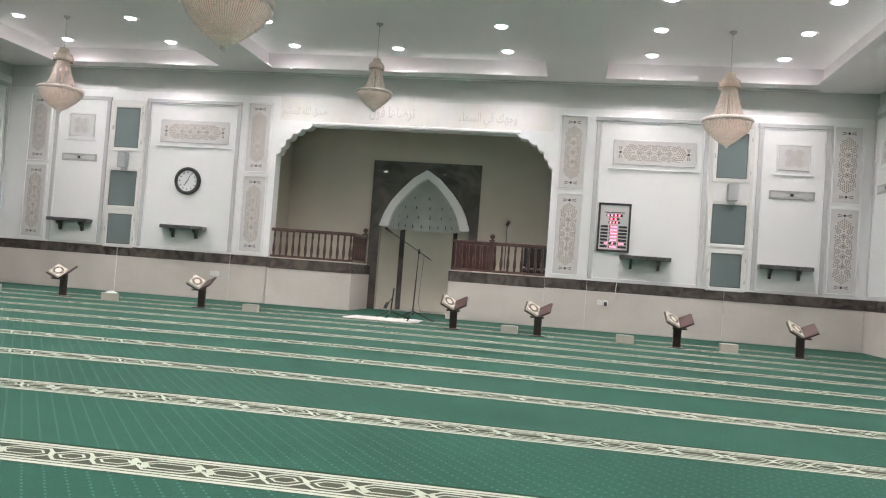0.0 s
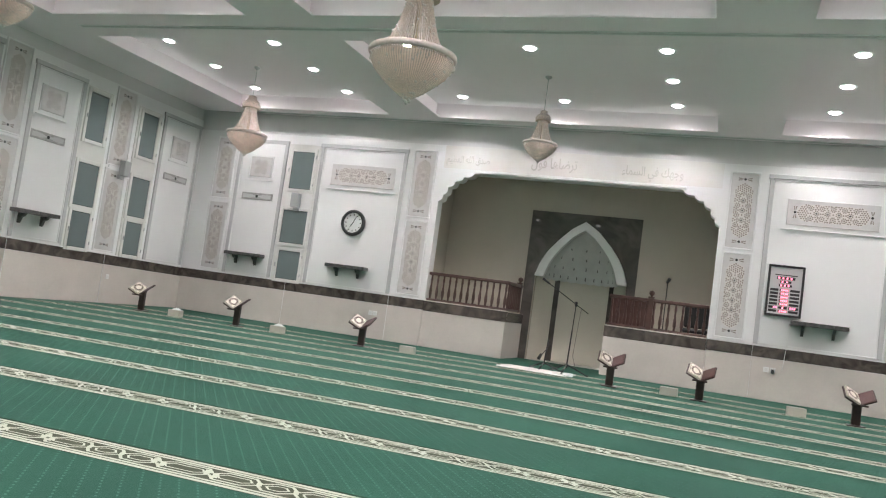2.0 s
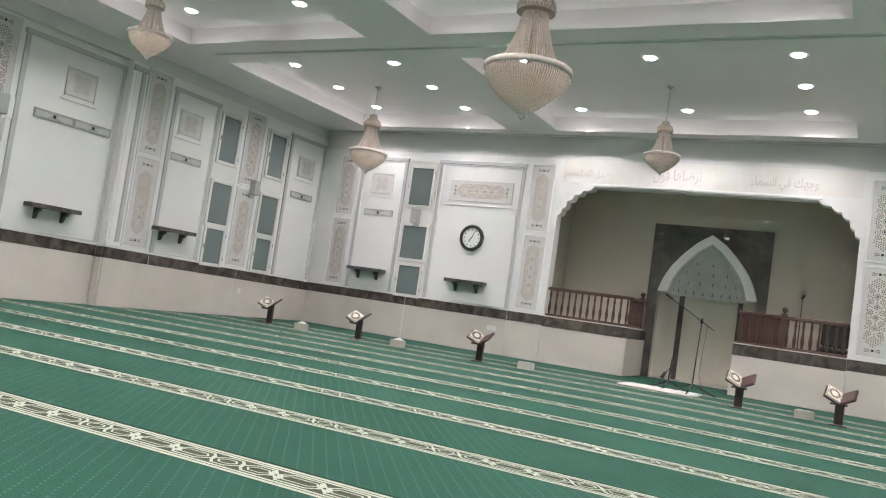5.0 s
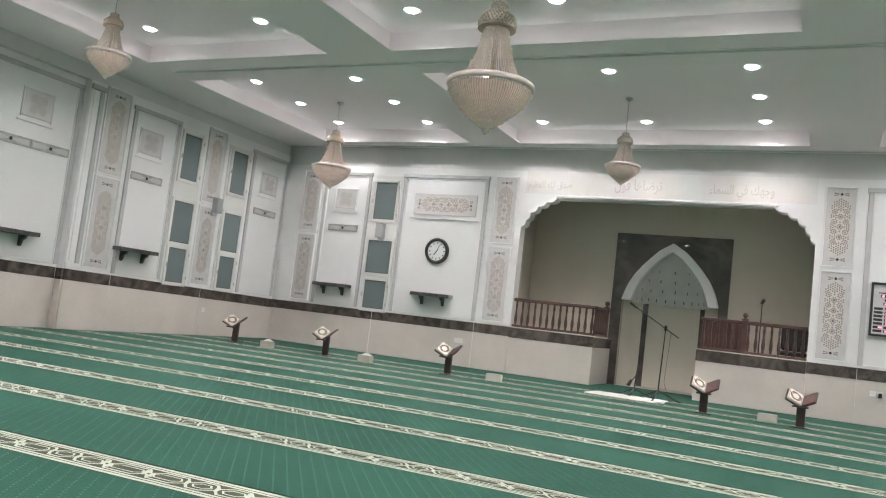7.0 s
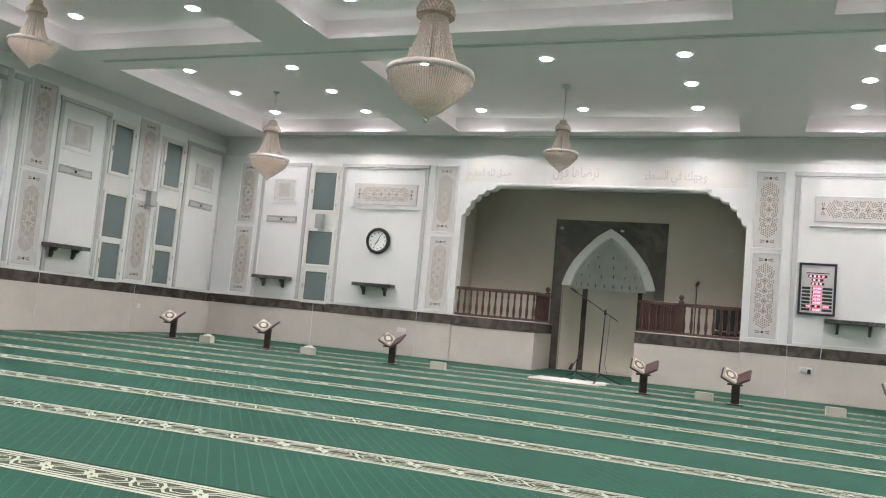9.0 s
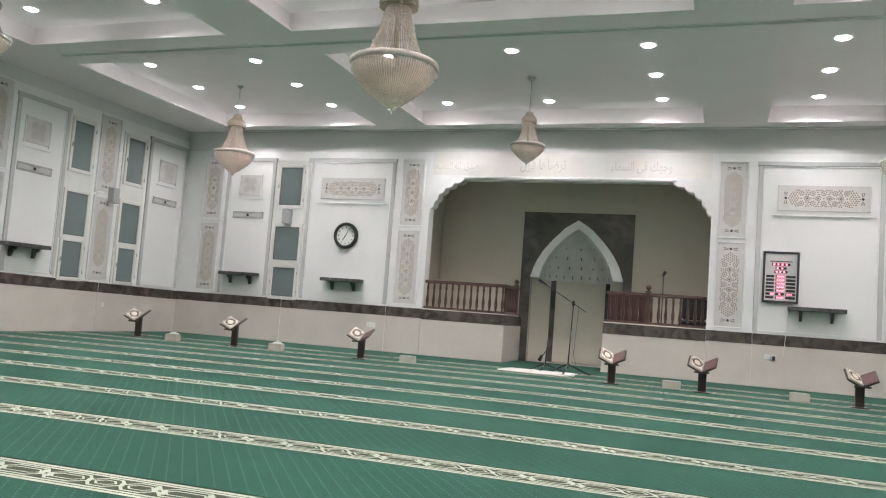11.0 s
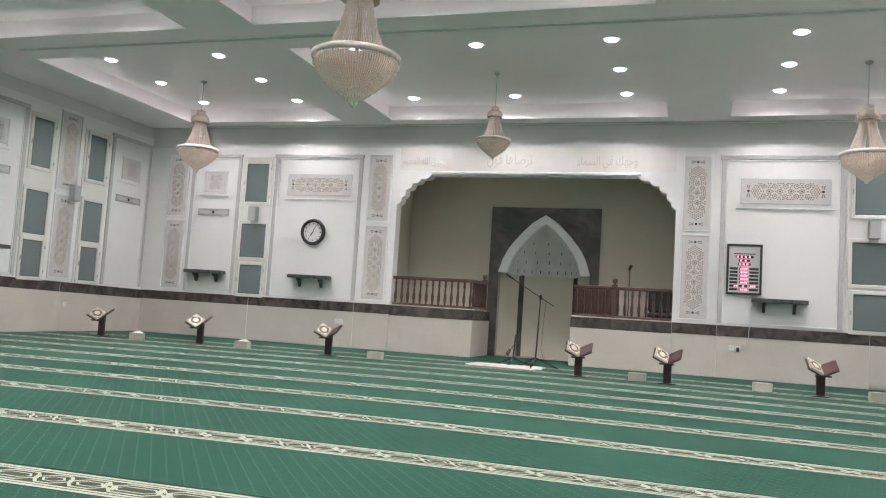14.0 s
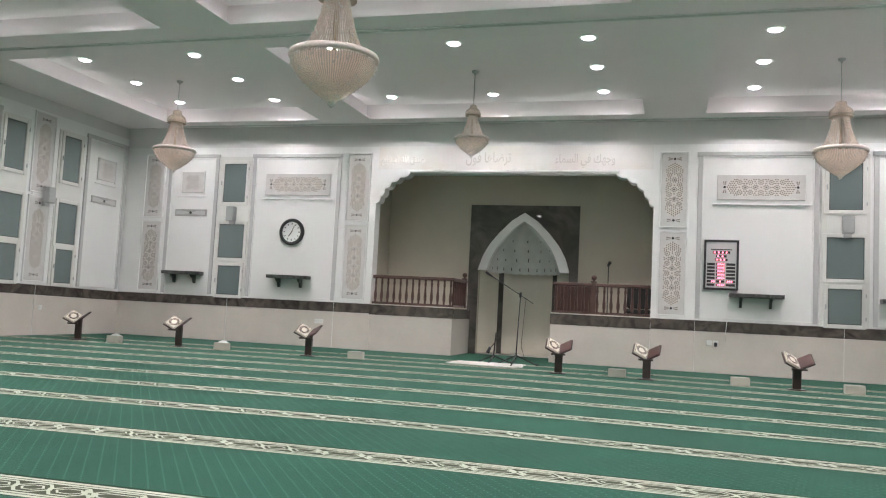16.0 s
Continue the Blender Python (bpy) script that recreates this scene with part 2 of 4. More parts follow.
def part(name, bm, material, parent=None, label=""):
    bmesh.ops.recalc_face_normals(bm, faces=bm.faces[:])
    me = bpy.data.meshes.new(name)
    bm.to_mesh(me)
    bm.free()
    me.materials.append(material)
    ob = new(name, me)
    ob.parent = parent
    if label:
        ob["label"] = label
    return ob


def boxpart(name, material, parent, *a, label="", bevel=0.0):
    bm = bmesh.new()
    box(bm, *a, bevel=bevel)
    return part(name, bm, material, parent, label)


def thing(name, m, label, category, group="", kind=""):
    ob = new(name)
    ob.matrix_basis = m
    return tagged(ob, label, category, group, kind)


MADE = {}


def place(key, build, m, label="", **names):
    """Builds a thing once and copies it from then on."""
    if key in MADE:
        ob = copy_thing(MADE[key], m)
    else:
        ob = MADE[key] = build(m)
    return tagged(ob, label, **names)


def north(x, z=0.0, out=0.0):
    return pose(x, YN - out, z)


def west(y, z=0.0, out=0.0):
    return pose(XW + out, y, z, 0, 0, 90)


def east(y, z=0.0, out=0.0):
    return pose(XE - out, y, z, 0, 0, -90)


# ---- floor and carpet ----
def structure(name, bm, material, label, category):
    return tagged(part(name, bm, material, None), label, category, kind="structure")


bm = bmesh.new()
box(bm, XW - 0.5, XE + 0.3, YS - 0.3, YB + 1.5, -0.3, -0.012)
structure("floor", bm, M_BEIGE, "bare stone floor slab under the carpet", "floor")

carpet = thing("carpet", pose(0, 0, 0), "green prayer carpet with cream braided row borders", "carpet", kind="structure")
bm = bmesh.new()
box(bm, XW - 0.2, XE - 0.01, YS + 0.01, YN + 1.28, -0.012, 0.0)
part("pile", bm, M_CARPET, carpet)

HALF = 0.145
# each row border: its y at x = -2 and its slopes to the west and to the east of there
ROWS = [(1.3, 0.05, 0.02), (0.05, 0.05, 0.02), (-1.2, 0.05, 0.02), (-2.45, 0.05, 0.02), (-3.7, 0.05, 0.02), (-4.95, 0.05, 0.02), (2.9, 0.05, 0.02), (4.25, 0.06, -0.005), (5.55, 0.075, -0.032), (6.75, 0.08, -0.03), (7.9, 0.095, -0.072), (9.0, 0.1, -0.082), (10.05, 0.1, -0.108), (11.05, 0.1, -0.12), (12.0, 0.09, -0.12), (12.95, 0.08, -0.11)]


def ribbon(bm, pts, w, z):
    """A flat band of width w along a line on the floor."""
    sides = []
    for i, p in enumerate(pts):
        a, b = Vector(pts[max(0, i - 1)]), Vector(pts[min(len(pts) - 1, i + 1)])
        d = (b - a).normalized()
        k = Vector((-d.y, d.x)) * w / 2
        sides.append([bm.verts.new((p[0] + s * k.x, p[1] + s * k.y, z)) for s in (-1, 1)])
    for a, b in zip(sides, sides[1:]):
        bm.faces.new((a[0], b[0], b[1], a[1]))


def border_meshes(phase=0.0):
    x0, x1 = XW - 0.1, XE - 0.05
    ground, lines, edge = bmesh.new(), bmesh.new(), bmesh.new()
    run = [x0 + (x1 - x0) * i / 40 for i in range(41)]
    for i in range(40):
        box(ground, run[i], run[i + 1], -HALF, HALF, -0.005, 0.001)
        box(edge, run[i], run[i + 1], HALF, HALF + 0.03, -0.005, 0.0015)
    for s in (-1, 1):
        ribbon(lines, [(v, s * (HALF - 0.014)) for v in run], 0.027, 0.0022)
        ribbon(lines, [(v, s * (HALF - 0.047)) for v in run], 0.02, 0.0022)
    per, h = (x1 - x0) / round((x1 - x0) / 0.86), 0.068
    nodes = (0.0, 0.26, 0.49, 0.66, per)
    x = x0 + phase
    while x < x1 - 0.02 - phase:
        for a, b in zip(nodes, nodes[1:]):
            for s in (-1, 1):
                ribbon(lines, [(x + a, s * 0.012), (x + a + 0.05, s * h), (x + b - 0.05, s * h), (x + b, s * 0.012)], 0.0155, 0.0027 + 0.0002 * s)
                ribbon(lines, [(x + a + 0.03, -s * 0.004), (x + a + 0.062, s * h * 0.5), (x + b - 0.062, s * h * 0.5), (x + b - 0.03, -s * 0.004)], 0.0105, 0.0032 + 0.0002 * s)
        for a in (0.0, 0.26):
            for q, up in ((-0.026, 0.2), (0.03, -0.2)):
                ribbon(lines, [(x + a + q - 0.018, h * (0.55 + up)), (x + a + q + 0.018, h * (up - 0.55))], 0.024, 0.0038)
        for a in (0.49, 0.66):
            ribbon(lines, [(x + a - 0.012, h * 0.36), (x + a + 0.012, -h * 0.36)], 0.022, 0.0038)
        x += per
    return ground, lines, edge


def as_mesh(bm, name, material):
    me = bpy.data.meshes.new(name)
    bm.to_mesh(me)
    bm.free()
    me.materials.append(material)
    return me


def bent(bm, y, west_slope, east_slope):
    """Lays a straight border along a row that bends softly at x = -2."""
    k = 0.4
    for v in bm.verts:
        d = v.co.x + 2
        v.co.y += y + west_slope * d + (east_slope - west_slope) * k * (math.log(1 + math.exp(d / k)) - math.log(2))
    return bm


for row in ROWS:
    for b, n, m in zip(border_meshes(0.43 if row[0] == 2.9 else 0.0), ("border_ground", "border_braid", "border_edge"), (M_OLIVE, M_CREAM, M_EDGE)):
        part(n, bent(b, *row), m, carpet)

# ---- walls ----
OX0, OX1, OZ = -5.42, -0.28, 3.37        # the wide opening in the north wall


def scallop(cx, sx):
    """The stepped, lobed corner of the opening, from the jamb up to the head."""
    pts = [(0.0, 2.80)]
    steps = [(0.0, 2.80), (0.09, 2.93), (0.17, 3.08), (0.30, 3.2), (0.46, 3.29), (0.66, OZ)]
    for (xa, za), (xb, zb) in zip(steps, steps[1:]):
        for i in range(1, 6):
            u = i / 5
            bulge = 0.035 * math.sin(math.pi * u)
            pts.append((xa + (xb - xa) * u + bulge * 0.75, za + (zb - za) * u - bulge * 0.75))
        pts.append((pts[-1][0] + 0.012, pts[-1][1] + 0.004))
    return [(cx + sx * x, min(z, OZ)) for x, z in pts]


bm = bmesh.new()
box(bm, XW - 0.3, OX0, YN, YN + 0.25, 0, 3.89)
box(bm, OX1, XE + 0.3, YN, YN + 0.25, 0, 3.89)
left, right = scallop(OX0, 1), scallop(OX1, -1)
prism(bm, left + right[::-1] + [(OX1, 3.89), (OX0, 3.89)], YN, YN + 0.25)
structure("wall_north", bm, M_WHITE, "white wall with a wide scalloped opening", "wall")
# band above the white wall, with the soffit's shade in its colour
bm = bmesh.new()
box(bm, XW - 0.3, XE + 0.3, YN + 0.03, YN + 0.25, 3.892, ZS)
structure("wall_north_upper", bm, M_UPPER, "plain upper wall, greyed with the soffit's shade", "wall")
for name, x0, x1 in (("wall_west", XW - 0.3, XW), ("wall_east", XE, XE + 0.3)):
    bm = bmesh.new()
    if name == "wall_west":
        box(bm, x0, x1, 8.87, YN, 0, 4.08)
        box(bm, x0, x1 - 0.15, YS, 8.87, 0, 4.08)
    else:
        box(bm, x0, x1, YS, YN, 0, 4.08)
    structure(name, bm, M_WHITE, "white side wall with framed panels", "wall")
    # same shade-greyed band on the side walls
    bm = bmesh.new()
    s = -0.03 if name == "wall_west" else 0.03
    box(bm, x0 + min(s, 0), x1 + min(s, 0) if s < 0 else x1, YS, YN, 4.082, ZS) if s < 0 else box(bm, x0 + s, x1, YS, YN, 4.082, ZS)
    structure(name + "_upper", bm, M_UPPER, "plain upper wall, greyed with the soffit's shade", "wall")
bm = bmesh.new()
box(bm, XW - 0.3, XE + 0.3, YS - 0.3, YS, 0, ZS)
structure("wall_south", bm, M_WHITE, "plain white rear wall", "wall")

# niche room behind the opening
bm = bmesh.new()
box(bm, OX0 - 0.35, -3.64, YB, YB + 0.2, 0, 3.9)
box(bm, -1.86, OX1 + 0.35, YB, YB + 0.2, 0, 3.9)
box(bm, -3.64, -1.86, YB, YB + 0.2, 2.83, 3.9)
structure("wall_niche_back", bm, M_BACK, "polished beige stone back wall", "wall")
bm = bmesh.new()
box(bm, OX0 - 0.35, OX0 - 0.15, YN + 0.25, YB, 0, 3.9)
box(bm, OX1 + 0.15, OX1 + 0.35, YN + 0.25, YB, 0, 3.9)
structure("wall_niche_sides", bm, M_BACK, "polished beige stone side walls", "wall")
bm = bmesh.new()
box(bm, OX0 - 0.35, OX1 + 0.35, YN + 0.25, YB + 0.2, 3.7, 3.9)
structure("ceiling_niche", bm, M_CEIL, "plain niche room ceiling", "ceiling")

# ---- dado: beige slabs under a dark band ----
def dado(name, m, spans, depth, rise=None):
    """Slabs, band and bead span by span; rise gives how much higher the top lies along the wall."""
    root = thing(name, m, "beige stone dado under a dark marble band", "wainscot", kind="structure")
    for i, (a, b) in enumerate(spans):
        pieces = [boxpart("slab", M_BEIGE, root, a + 0.002, b - 0.002, -depth, 0.0, 0.0, ZD - 0.182, bevel=0.004),
                  boxpart("band", M_DARK, root, a + 0.002, b - 0.002, -depth - 0.004, 0.0, ZD - 0.18, ZD, bevel=0.003),
                  boxpart("bead", M_WHITE, root, a + 0.002, b - 0.002, -depth - 0.002, 0.0, ZD + 0.001, ZD + 0.02)]
        if i < len(spans) - 1:
            pieces.append(boxpart("joint", M_WHITE, root, b - 0.0017, b + 0.0017, -depth - 0.005, -0.004, 0.0, ZD))
        for piece in pieces:
            for v in piece.data.vertices:
                if rise and v.co.z > 0.1:
                    v.co.z += rise(v.co.x)
    return root


def west_rise(y):
    return 0.1 - 0.02 * (y - 9.0)


dado("baseboard_north_west", north(0), [(XW + 0.04, -8.45), (-8.45, -6.15), (-6.15, OX0 - 0.002)], 0.035)
dado("baseboard_north_east", north(0), [(OX1 + 0.002, 0.45), (0.45, 2.75), (2.75, XE - 0.04)], 0.035)
dado("baseboard_west", west(0), [(8.88, 9.8), (9.8, 12.0), (12.0, YN)], 0.035, west_rise)
dado("baseboard_west_far", west(0, 0, -0.15), [(YS, -2.0), (-2.0, 2.0), (2.0, 6.0), (6.0, 8.832)], 0.035, west_rise)
dado("baseboard_return", pose(0, 8.87, 0), [(XW - 0.112, XW + 0.034)], 0.035, lambda x: 0.1)
dado("baseboard_east", east(0), [(-YN, -12.0), (-12.0, -8.0), (-8.0, -4.0), (-4.0, 0.0), (0.0, -YS)], 0.035)

# platforms on both sides of the niche, with dado faces
for a, b, side in ((OX0 - 0.14, -3.79, 1), (-2.0, OX1 + 0.14, -1)):
    bm = bmesh.new()
    box(bm, a, b, YN + 0.03, YB - 0.001, 0, ZD - 0.01)
    plat = structure("platform", bm, M_BEIGE, "beige stone platform beside the niche", "platform")
    fa, fb = max(a, OX0), min(b, OX1)
    boxpart("front_slab", M_BEIGE, plat, fa + 0.003, fb, YN - 0.03, YN + 0.029, 0, ZD - 0.197, bevel=0.004)
    boxpart("front_band", M_DARK, plat, fa + 0.003, fb, YN - 0.035, YN + 0.029, ZD - 0.195, ZD - 0.006, bevel=0.003)
    ex = b if side > 0 else a
    boxpart("side_band", M_DARK, plat, ex - (0 if side > 0 else 0.006), ex + (0.006 if side > 0 else 0), YN + 0.03, YB - 0.03, ZD - 0.195, ZD - 0.012)
    boxpart("top_nosing", M_BEIGE, plat, fa + 0.003, fb, YN - 0.038, YN + 0.12, ZD - 0.005, ZD + 0.012, bevel=0.004)

# ---- ceiling: soffit with lit coffers ----
CX = [(-9.84, -6.48), (-5.46, -0.46), (0.53, 3.93)]
CY = [(9.78, 13.86), (4.78, 8.86), (-0.22, 3.86), (-5.22, -1.14)]
LEDGE = 0.13
bm = bmesh.new()
ys = [YS] + [v for c in CY[::-1] for v in c] + [YN + 0.02]
for i in range(0, len(ys), 2):
    box(bm, XW - 0.3, XE + 0.3, ys[i] + (0 if i else -0.3), ys[i + 1], ZS, ZS + 0.03)
xs = [XW - 0.3] + [v for c in CX for v in c] + [XE + 0.3]
for y0, y1 in CY:
    for i in range(0, len(xs), 2):
        box(bm, xs[i], xs[i + 1], y0, y1, ZS, ZS + 0.03)
    for x0, x1 in CX:
        a, b, c, d, e = x0 - LEDGE, x1 + LEDGE, y0 - LEDGE, y1 + LEDGE, 0.03
        box(bm, a - e, a, c - e, d + e, ZS + 0.03, ZC)
        box(bm, b, b + e, c - e, d + e, ZS + 0.03, ZC)
        box(bm, a, b, c - e, c, ZS + 0.03, ZC)
        box(bm, a, b, d, d + e, ZS + 0.03, ZC)
LX = (-9.3, -7.25, -4.9, -3.03, -1.13, 1.24, 3.3)
LY = [y - 5.0 * row - (0.14 if row else 0) for row in range(4) for y in (10.78, 12.1, 13.44)]
HOLE = 0.09


def cuts(lo, hi, marks):
    return [lo] + [v for m in sorted(marks) if lo < m < hi for v in (m - HOLE, m + HOLE)] + [hi]


gy = cuts(YS - 0.3, YB + 0.3, LY)
gx = cuts(XW - 0.3, XE + 0.3, LX)
for j in range(len(gy) - 1):
    if j % 2 == 0:
        box(bm, gx[0], gx[-1], gy[j], gy[j + 1], ZC, ZC + 0.02)
        continue
    middle = LY.index(min(LY, key=lambda v: abs(v - (gy[j] + gy[j + 1]) / 2))) % 3 == 1
    i = 0
    while i < len(gx) - 1:
        e = i + 1
        if middle and abs((gx[min(e + 1, len(gx) - 1)] + gx[e]) / 2 + 3.03) < 0.01:
            e += 2
        box(bm, gx[i], gx[e], gy[j], gy[j + 1], ZC, ZC + 0.02)
        i = e + 1
box(bm, XW - 0.3, XE + 0.3, YS - 0.3, YB + 0.3, ZC + 0.16, ZC + 0.2)
structure("ceiling", bm, M_CEIL, "pale grey coffered ceiling with lit coves", "ceiling")


def led(x0, x1, y0, y1):
    bm = bmesh.new()
    box(bm, x0, x1, y0, y1, ZS + 0.0305, ZS + 0.036)
    tagged(part("cove_light", bm, M_LED), "white cove light strip on a ceiling ledge", "cove light", "cove light strips")


for y0, y1 in CY:
    for x0, x1 in CX:
        w = x1 - x0
        for yy in (y0 - 0.124, y1 + 0.099):
            led(x0 + 0.12, x0 + w * 0.46, yy, yy + 0.025)
            led(x0 + w * 0.54, x1 - 0.08, yy, yy + 0.025)
        for xx in ((x1 + 0.099,) if x0 > 0 else (x0 - 0.124,)):
            led(xx, xx + 0.025, y0 + 0.2, y1 - 0.15)

# air slots in the soffit
for y in (14.2, 9.34, 4.3, -0.7):
    bm = bmesh.new()
    box(bm, -9.75, 4.05, y - 0.035, y + 0.035, ZS - 0.006, ZS - 0.001)
    slot = tagged(part("air_slot", bm, M_SLOT), "dark linear air slot in the soffit", "air vent", "air slots")
    boxpart("rail", M_TRIM, slot, -9.77, 4.07, y - 0.05, y - 0.036, ZS - 0.01, ZS - 0.0005)
    boxpart("rail", M_TRIM, slot, -9.77, 4.07, y + 0.036, y + 0.05, ZS - 0.01, ZS - 0.0005)


def downlight(m):
    root = thing("downlight", m, "round white recessed downlight, lit", "downlight", "downlights in the coffers")
    bm = bmesh.new()
    n = 28
    prof = [(0.088, 0.0), (0.092, -0.008), (0.114, -0.008), (0.124, 0.0)]
    rings = [[bm.verts.new((r * math.cos(2 * math.pi * k / n), r * math.sin(2 * math.pi * k / n), z)) for k in range(n)] for r, z in prof]
    for a, b in zip(rings, rings[1:]):
        for k in range(n):
            bm.faces.new((a[k], a[(k + 1) % n], b[(k + 1) % n], b[k])).smooth = True
    part("trim_ring", bm, M_TRIM, root)
    bm = bmesh.new()
    lathe(bm, [(0.052, 0.02), (0.052, -0.002), (0.058, -0.014), (0.068, -0.021), (0.08, -0.018), (0.089, -0.006), (0.0885, 0.004)], 28, caps=False)
    part("diffuser", bm, M_DIFF, root, "glowing frosted diffuser ring")
    bm = bmesh.new()
    lathe(bm, [(0.0885, 0.005), (0.088, 0.03), (0.087, 0.05)], 28, caps=False)
    part("reflector", bm, M_REFLECT, root, "bright white reflector cone")
    bm = bmesh.new()
    lathe(bm, [(0.012, 0.026), (0.035, 0.027), (0.0515, 0.03), (0.052, 0.05)], 24)
    part("lens", bm, M_LAMP, root, "glowing domed white lens")
    return root


for x in LX:
    for i, y in enumerate(LY):
        if x == -3.03 and i % 3 == 1:
            continue
        place("downlight", downlight, pose(x, y, ZC - 0.001))


# ---- wall ornament ----
def flower(bm_hole, bm_spot, cx, cz, r):
    """An eight-fold rosette of cut-outs round a dark spot."""
    flat(bm_spot, [(cx + 0.16 * r * math.cos(a), cz + 0.16 * r * math.sin(a)) for a in np.linspace(0, 2 * math.pi, 9)[:-1]], -0.0275)
    for k in range(8):
        a = k * math.pi / 4
        c, s = math.cos(a), math.sin(a)

        def at(u, v):
            return (cx + r * (u * c - v * s), cz + r * (u * s + v * c))
        flat(bm_hole, [at(0.3, 0), at(0.43, -0.09), at(0.62, 0), at(0.43, 0.09)], -0.0265)
        c, s = math.cos(a + math.pi / 8), math.sin(a + math.pi / 8)
        flat(bm_hole, [at(0.56, -0.03), at(0.78, -0.11), at(0.92, 0), at(0.78, 0.11), at(0.56, 0.03)], -0.0265)


def wings(bm_hole, bm_spot, cx, cz, w, upright=False):
    def put(b, pts, y):
        flat(b, [(cx + (z if upright else x), cz + (x if upright else z)) for x, z in pts], y)
    put(bm_spot, [(0.022 * math.cos(a), 0.022 * math.sin(a)) for a in np.linspace(0, 2 * math.pi, 11)[:-1]], -0.0275)
    for s in (-1, 1):
        put(bm_hole, [(s * 0.035, -0.012), (s * w, -0.03), (s * w, -0.008), (s * 0.035, -0.003)], -0.0265)
        put(bm_hole, [(s * 0.035, 0.012), (s * w, 0.03), (s * w, 0.008), (s * 0.035, 0.003)], -0.0265)


def plaque(w, h, kind):
    def build(m):
        root = thing("wall_plaque", m, "pale stone plaque with pierced rosettes on a white wall", "wall plaque", "carved wall plaques")
        bm = bmesh.new()
        box(bm, -w / 2, w / 2, -0.025, 0.0, 0, h, bevel=0.006)
        part("slab", bm, M_PLAQUE, root)
        bh, bs = bmesh.new(), bmesh.new()
        if kind != "square":
            long = h if kind == "tall" else w
            half, pitch = 0.145, 0.168
            n = int((long - 0.5) / pitch)
            end = n * pitch / 2 - 0.02

            def put(b, u, v, pts, y):
                q = [(u + a, v + c) for a, c in pts]
                flat(b, [(c, h / 2 + a) for a, c in q][::-1] if kind == "tall" else [(a, h / 2 + c) for a, c in q], y)

            def inside(u, v):
                return abs(v) < half and math.hypot(max(0, abs(u) - end), v) < half

            field = [(c * end + half * math.cos(a), half * math.sin(a)) for c, a0 in ((1, -math.pi / 2), (-1, math.pi / 2)) for a in np.linspace(a0, a0 + math.pi, 13)]
            bf = bmesh.new()
            put(bf, 0, 0, field, -0.0257)
            part("pale_field", bf, M_FIELD, root, "pale oval field")
            hubs = []
            for i in range(n + 1):
                u = (i - n / 2) * pitch
                if 0 < i < n:
                    hubs.append((u, 0.0))
                    put(bs, u, 0, [(0.016 * math.cos(a), 0.016 * math.sin(a)) for a in np.linspace(0, 2 * math.pi, 9)[:-1]], -0.0275)
                for v in (-0.085, 0.085):
                    if inside(u + pitch / 2, v * 1.2):
                        hubs.append((u + pitch / 2, v))
                        put(bh, u + pitch / 2, v, [(0.014 * math.cos(a), 0.014 * math.sin(a)) for a in np.linspace(0, 2 * math.pi, 9)[:-1]], -0.0268)
            for u0, v0 in hubs:
                for k in range(8):
                    a = (k + 0.5) * math.pi / 4
                    pu, pv = u0 + 0.036 * math.cos(a), v0 + 0.036 * math.sin(a)
                    if inside(pu, pv):
                        ca, sa = math.cos(a), math.sin(a)
                        put(bh, pu, pv, [(x * ca - y * sa, x * sa + y * ca) for x, y in ((-0.017, 0), (0, -0.0125), (0.018, 0), (0, 0.0125))], -0.0265)
            du, dv = 0.038, 0.0329
            for i in range(-40, 41):
                for j in range(-6, 7):
                    u, v = (i + 0.5 * (j % 2)) * du, j * dv
                    if inside(u, v * 1.06) and min(math.hypot(u - a, v - b) for a, b in hubs) > 0.06:
                        r = 0.015
                        put(bh, u, v, [(-r, 0), (-r * 0.4, -r * 0.82), (r * 0.4, -r * 0.82), (r, 0), (r * 0.4, r * 0.82), (-r * 0.4, r * 0.82)], -0.0265)
            if kind == "tall":
                for z in (0.1, h - 0.1):
                    wings(bh, bs, 0, z, 0.11)
                bb = bmesh.new()
                for a in ((-w / 2 - 0.03, -w / 2 - 0.002, -0.03, h + 0.03), (w / 2 + 0.002, w / 2 + 0.03, -0.03, h + 0.03), (-w / 2 - 0.002, w / 2 + 0.002, -0.03, -0.002), (-w / 2 - 0.002, w / 2 + 0.002, h + 0.002, h + 0.03)):
                    box(bb, a[0], a[1], -0.034, 0, a[2], a[3], bevel=0.005)
                part("border", bb, M_WHITE, root, "white raised border")
            else:
                for x in (-w / 2 + 0.12, w / 2 - 0.12):
                    wings(bh, bs, x, h / 2, 0.1, True)
        else:
            r = min(w, h) * 0.19
            for i in (-1, 1):
                for j in (-1, 1):
                    flower(bh, bs, i * r, h / 2 + j * r, r * 1.05)
            flower(bh, bs, 0, h / 2, r * 0.75)
            bb = bmesh.new()
            for a in ((-w / 2 - 0.025, -w / 2 - 0.002, -0.02, h + 0.022), (w / 2 + 0.002, w / 2 + 0.025, -0.02, h + 0.022), (-w / 2 - 0.002, w / 2 + 0.002, h + 0.002, h + 0.022)):
                box(bb, a[0], a[1], -0.03, 0, a[2], a[3], bevel=0.006)
            part("border", bb, M_WHITE, root, "white raised border")
        tagged(part("pierced_pattern", bh, M_HOLE, root, "brown pierced pattern"), kind="stuff")
        tagged(part("inlay", bs, M_SPOT, root, "black round inlays"), kind="stuff")
        if kind != "tall":
            bm = bmesh.new()
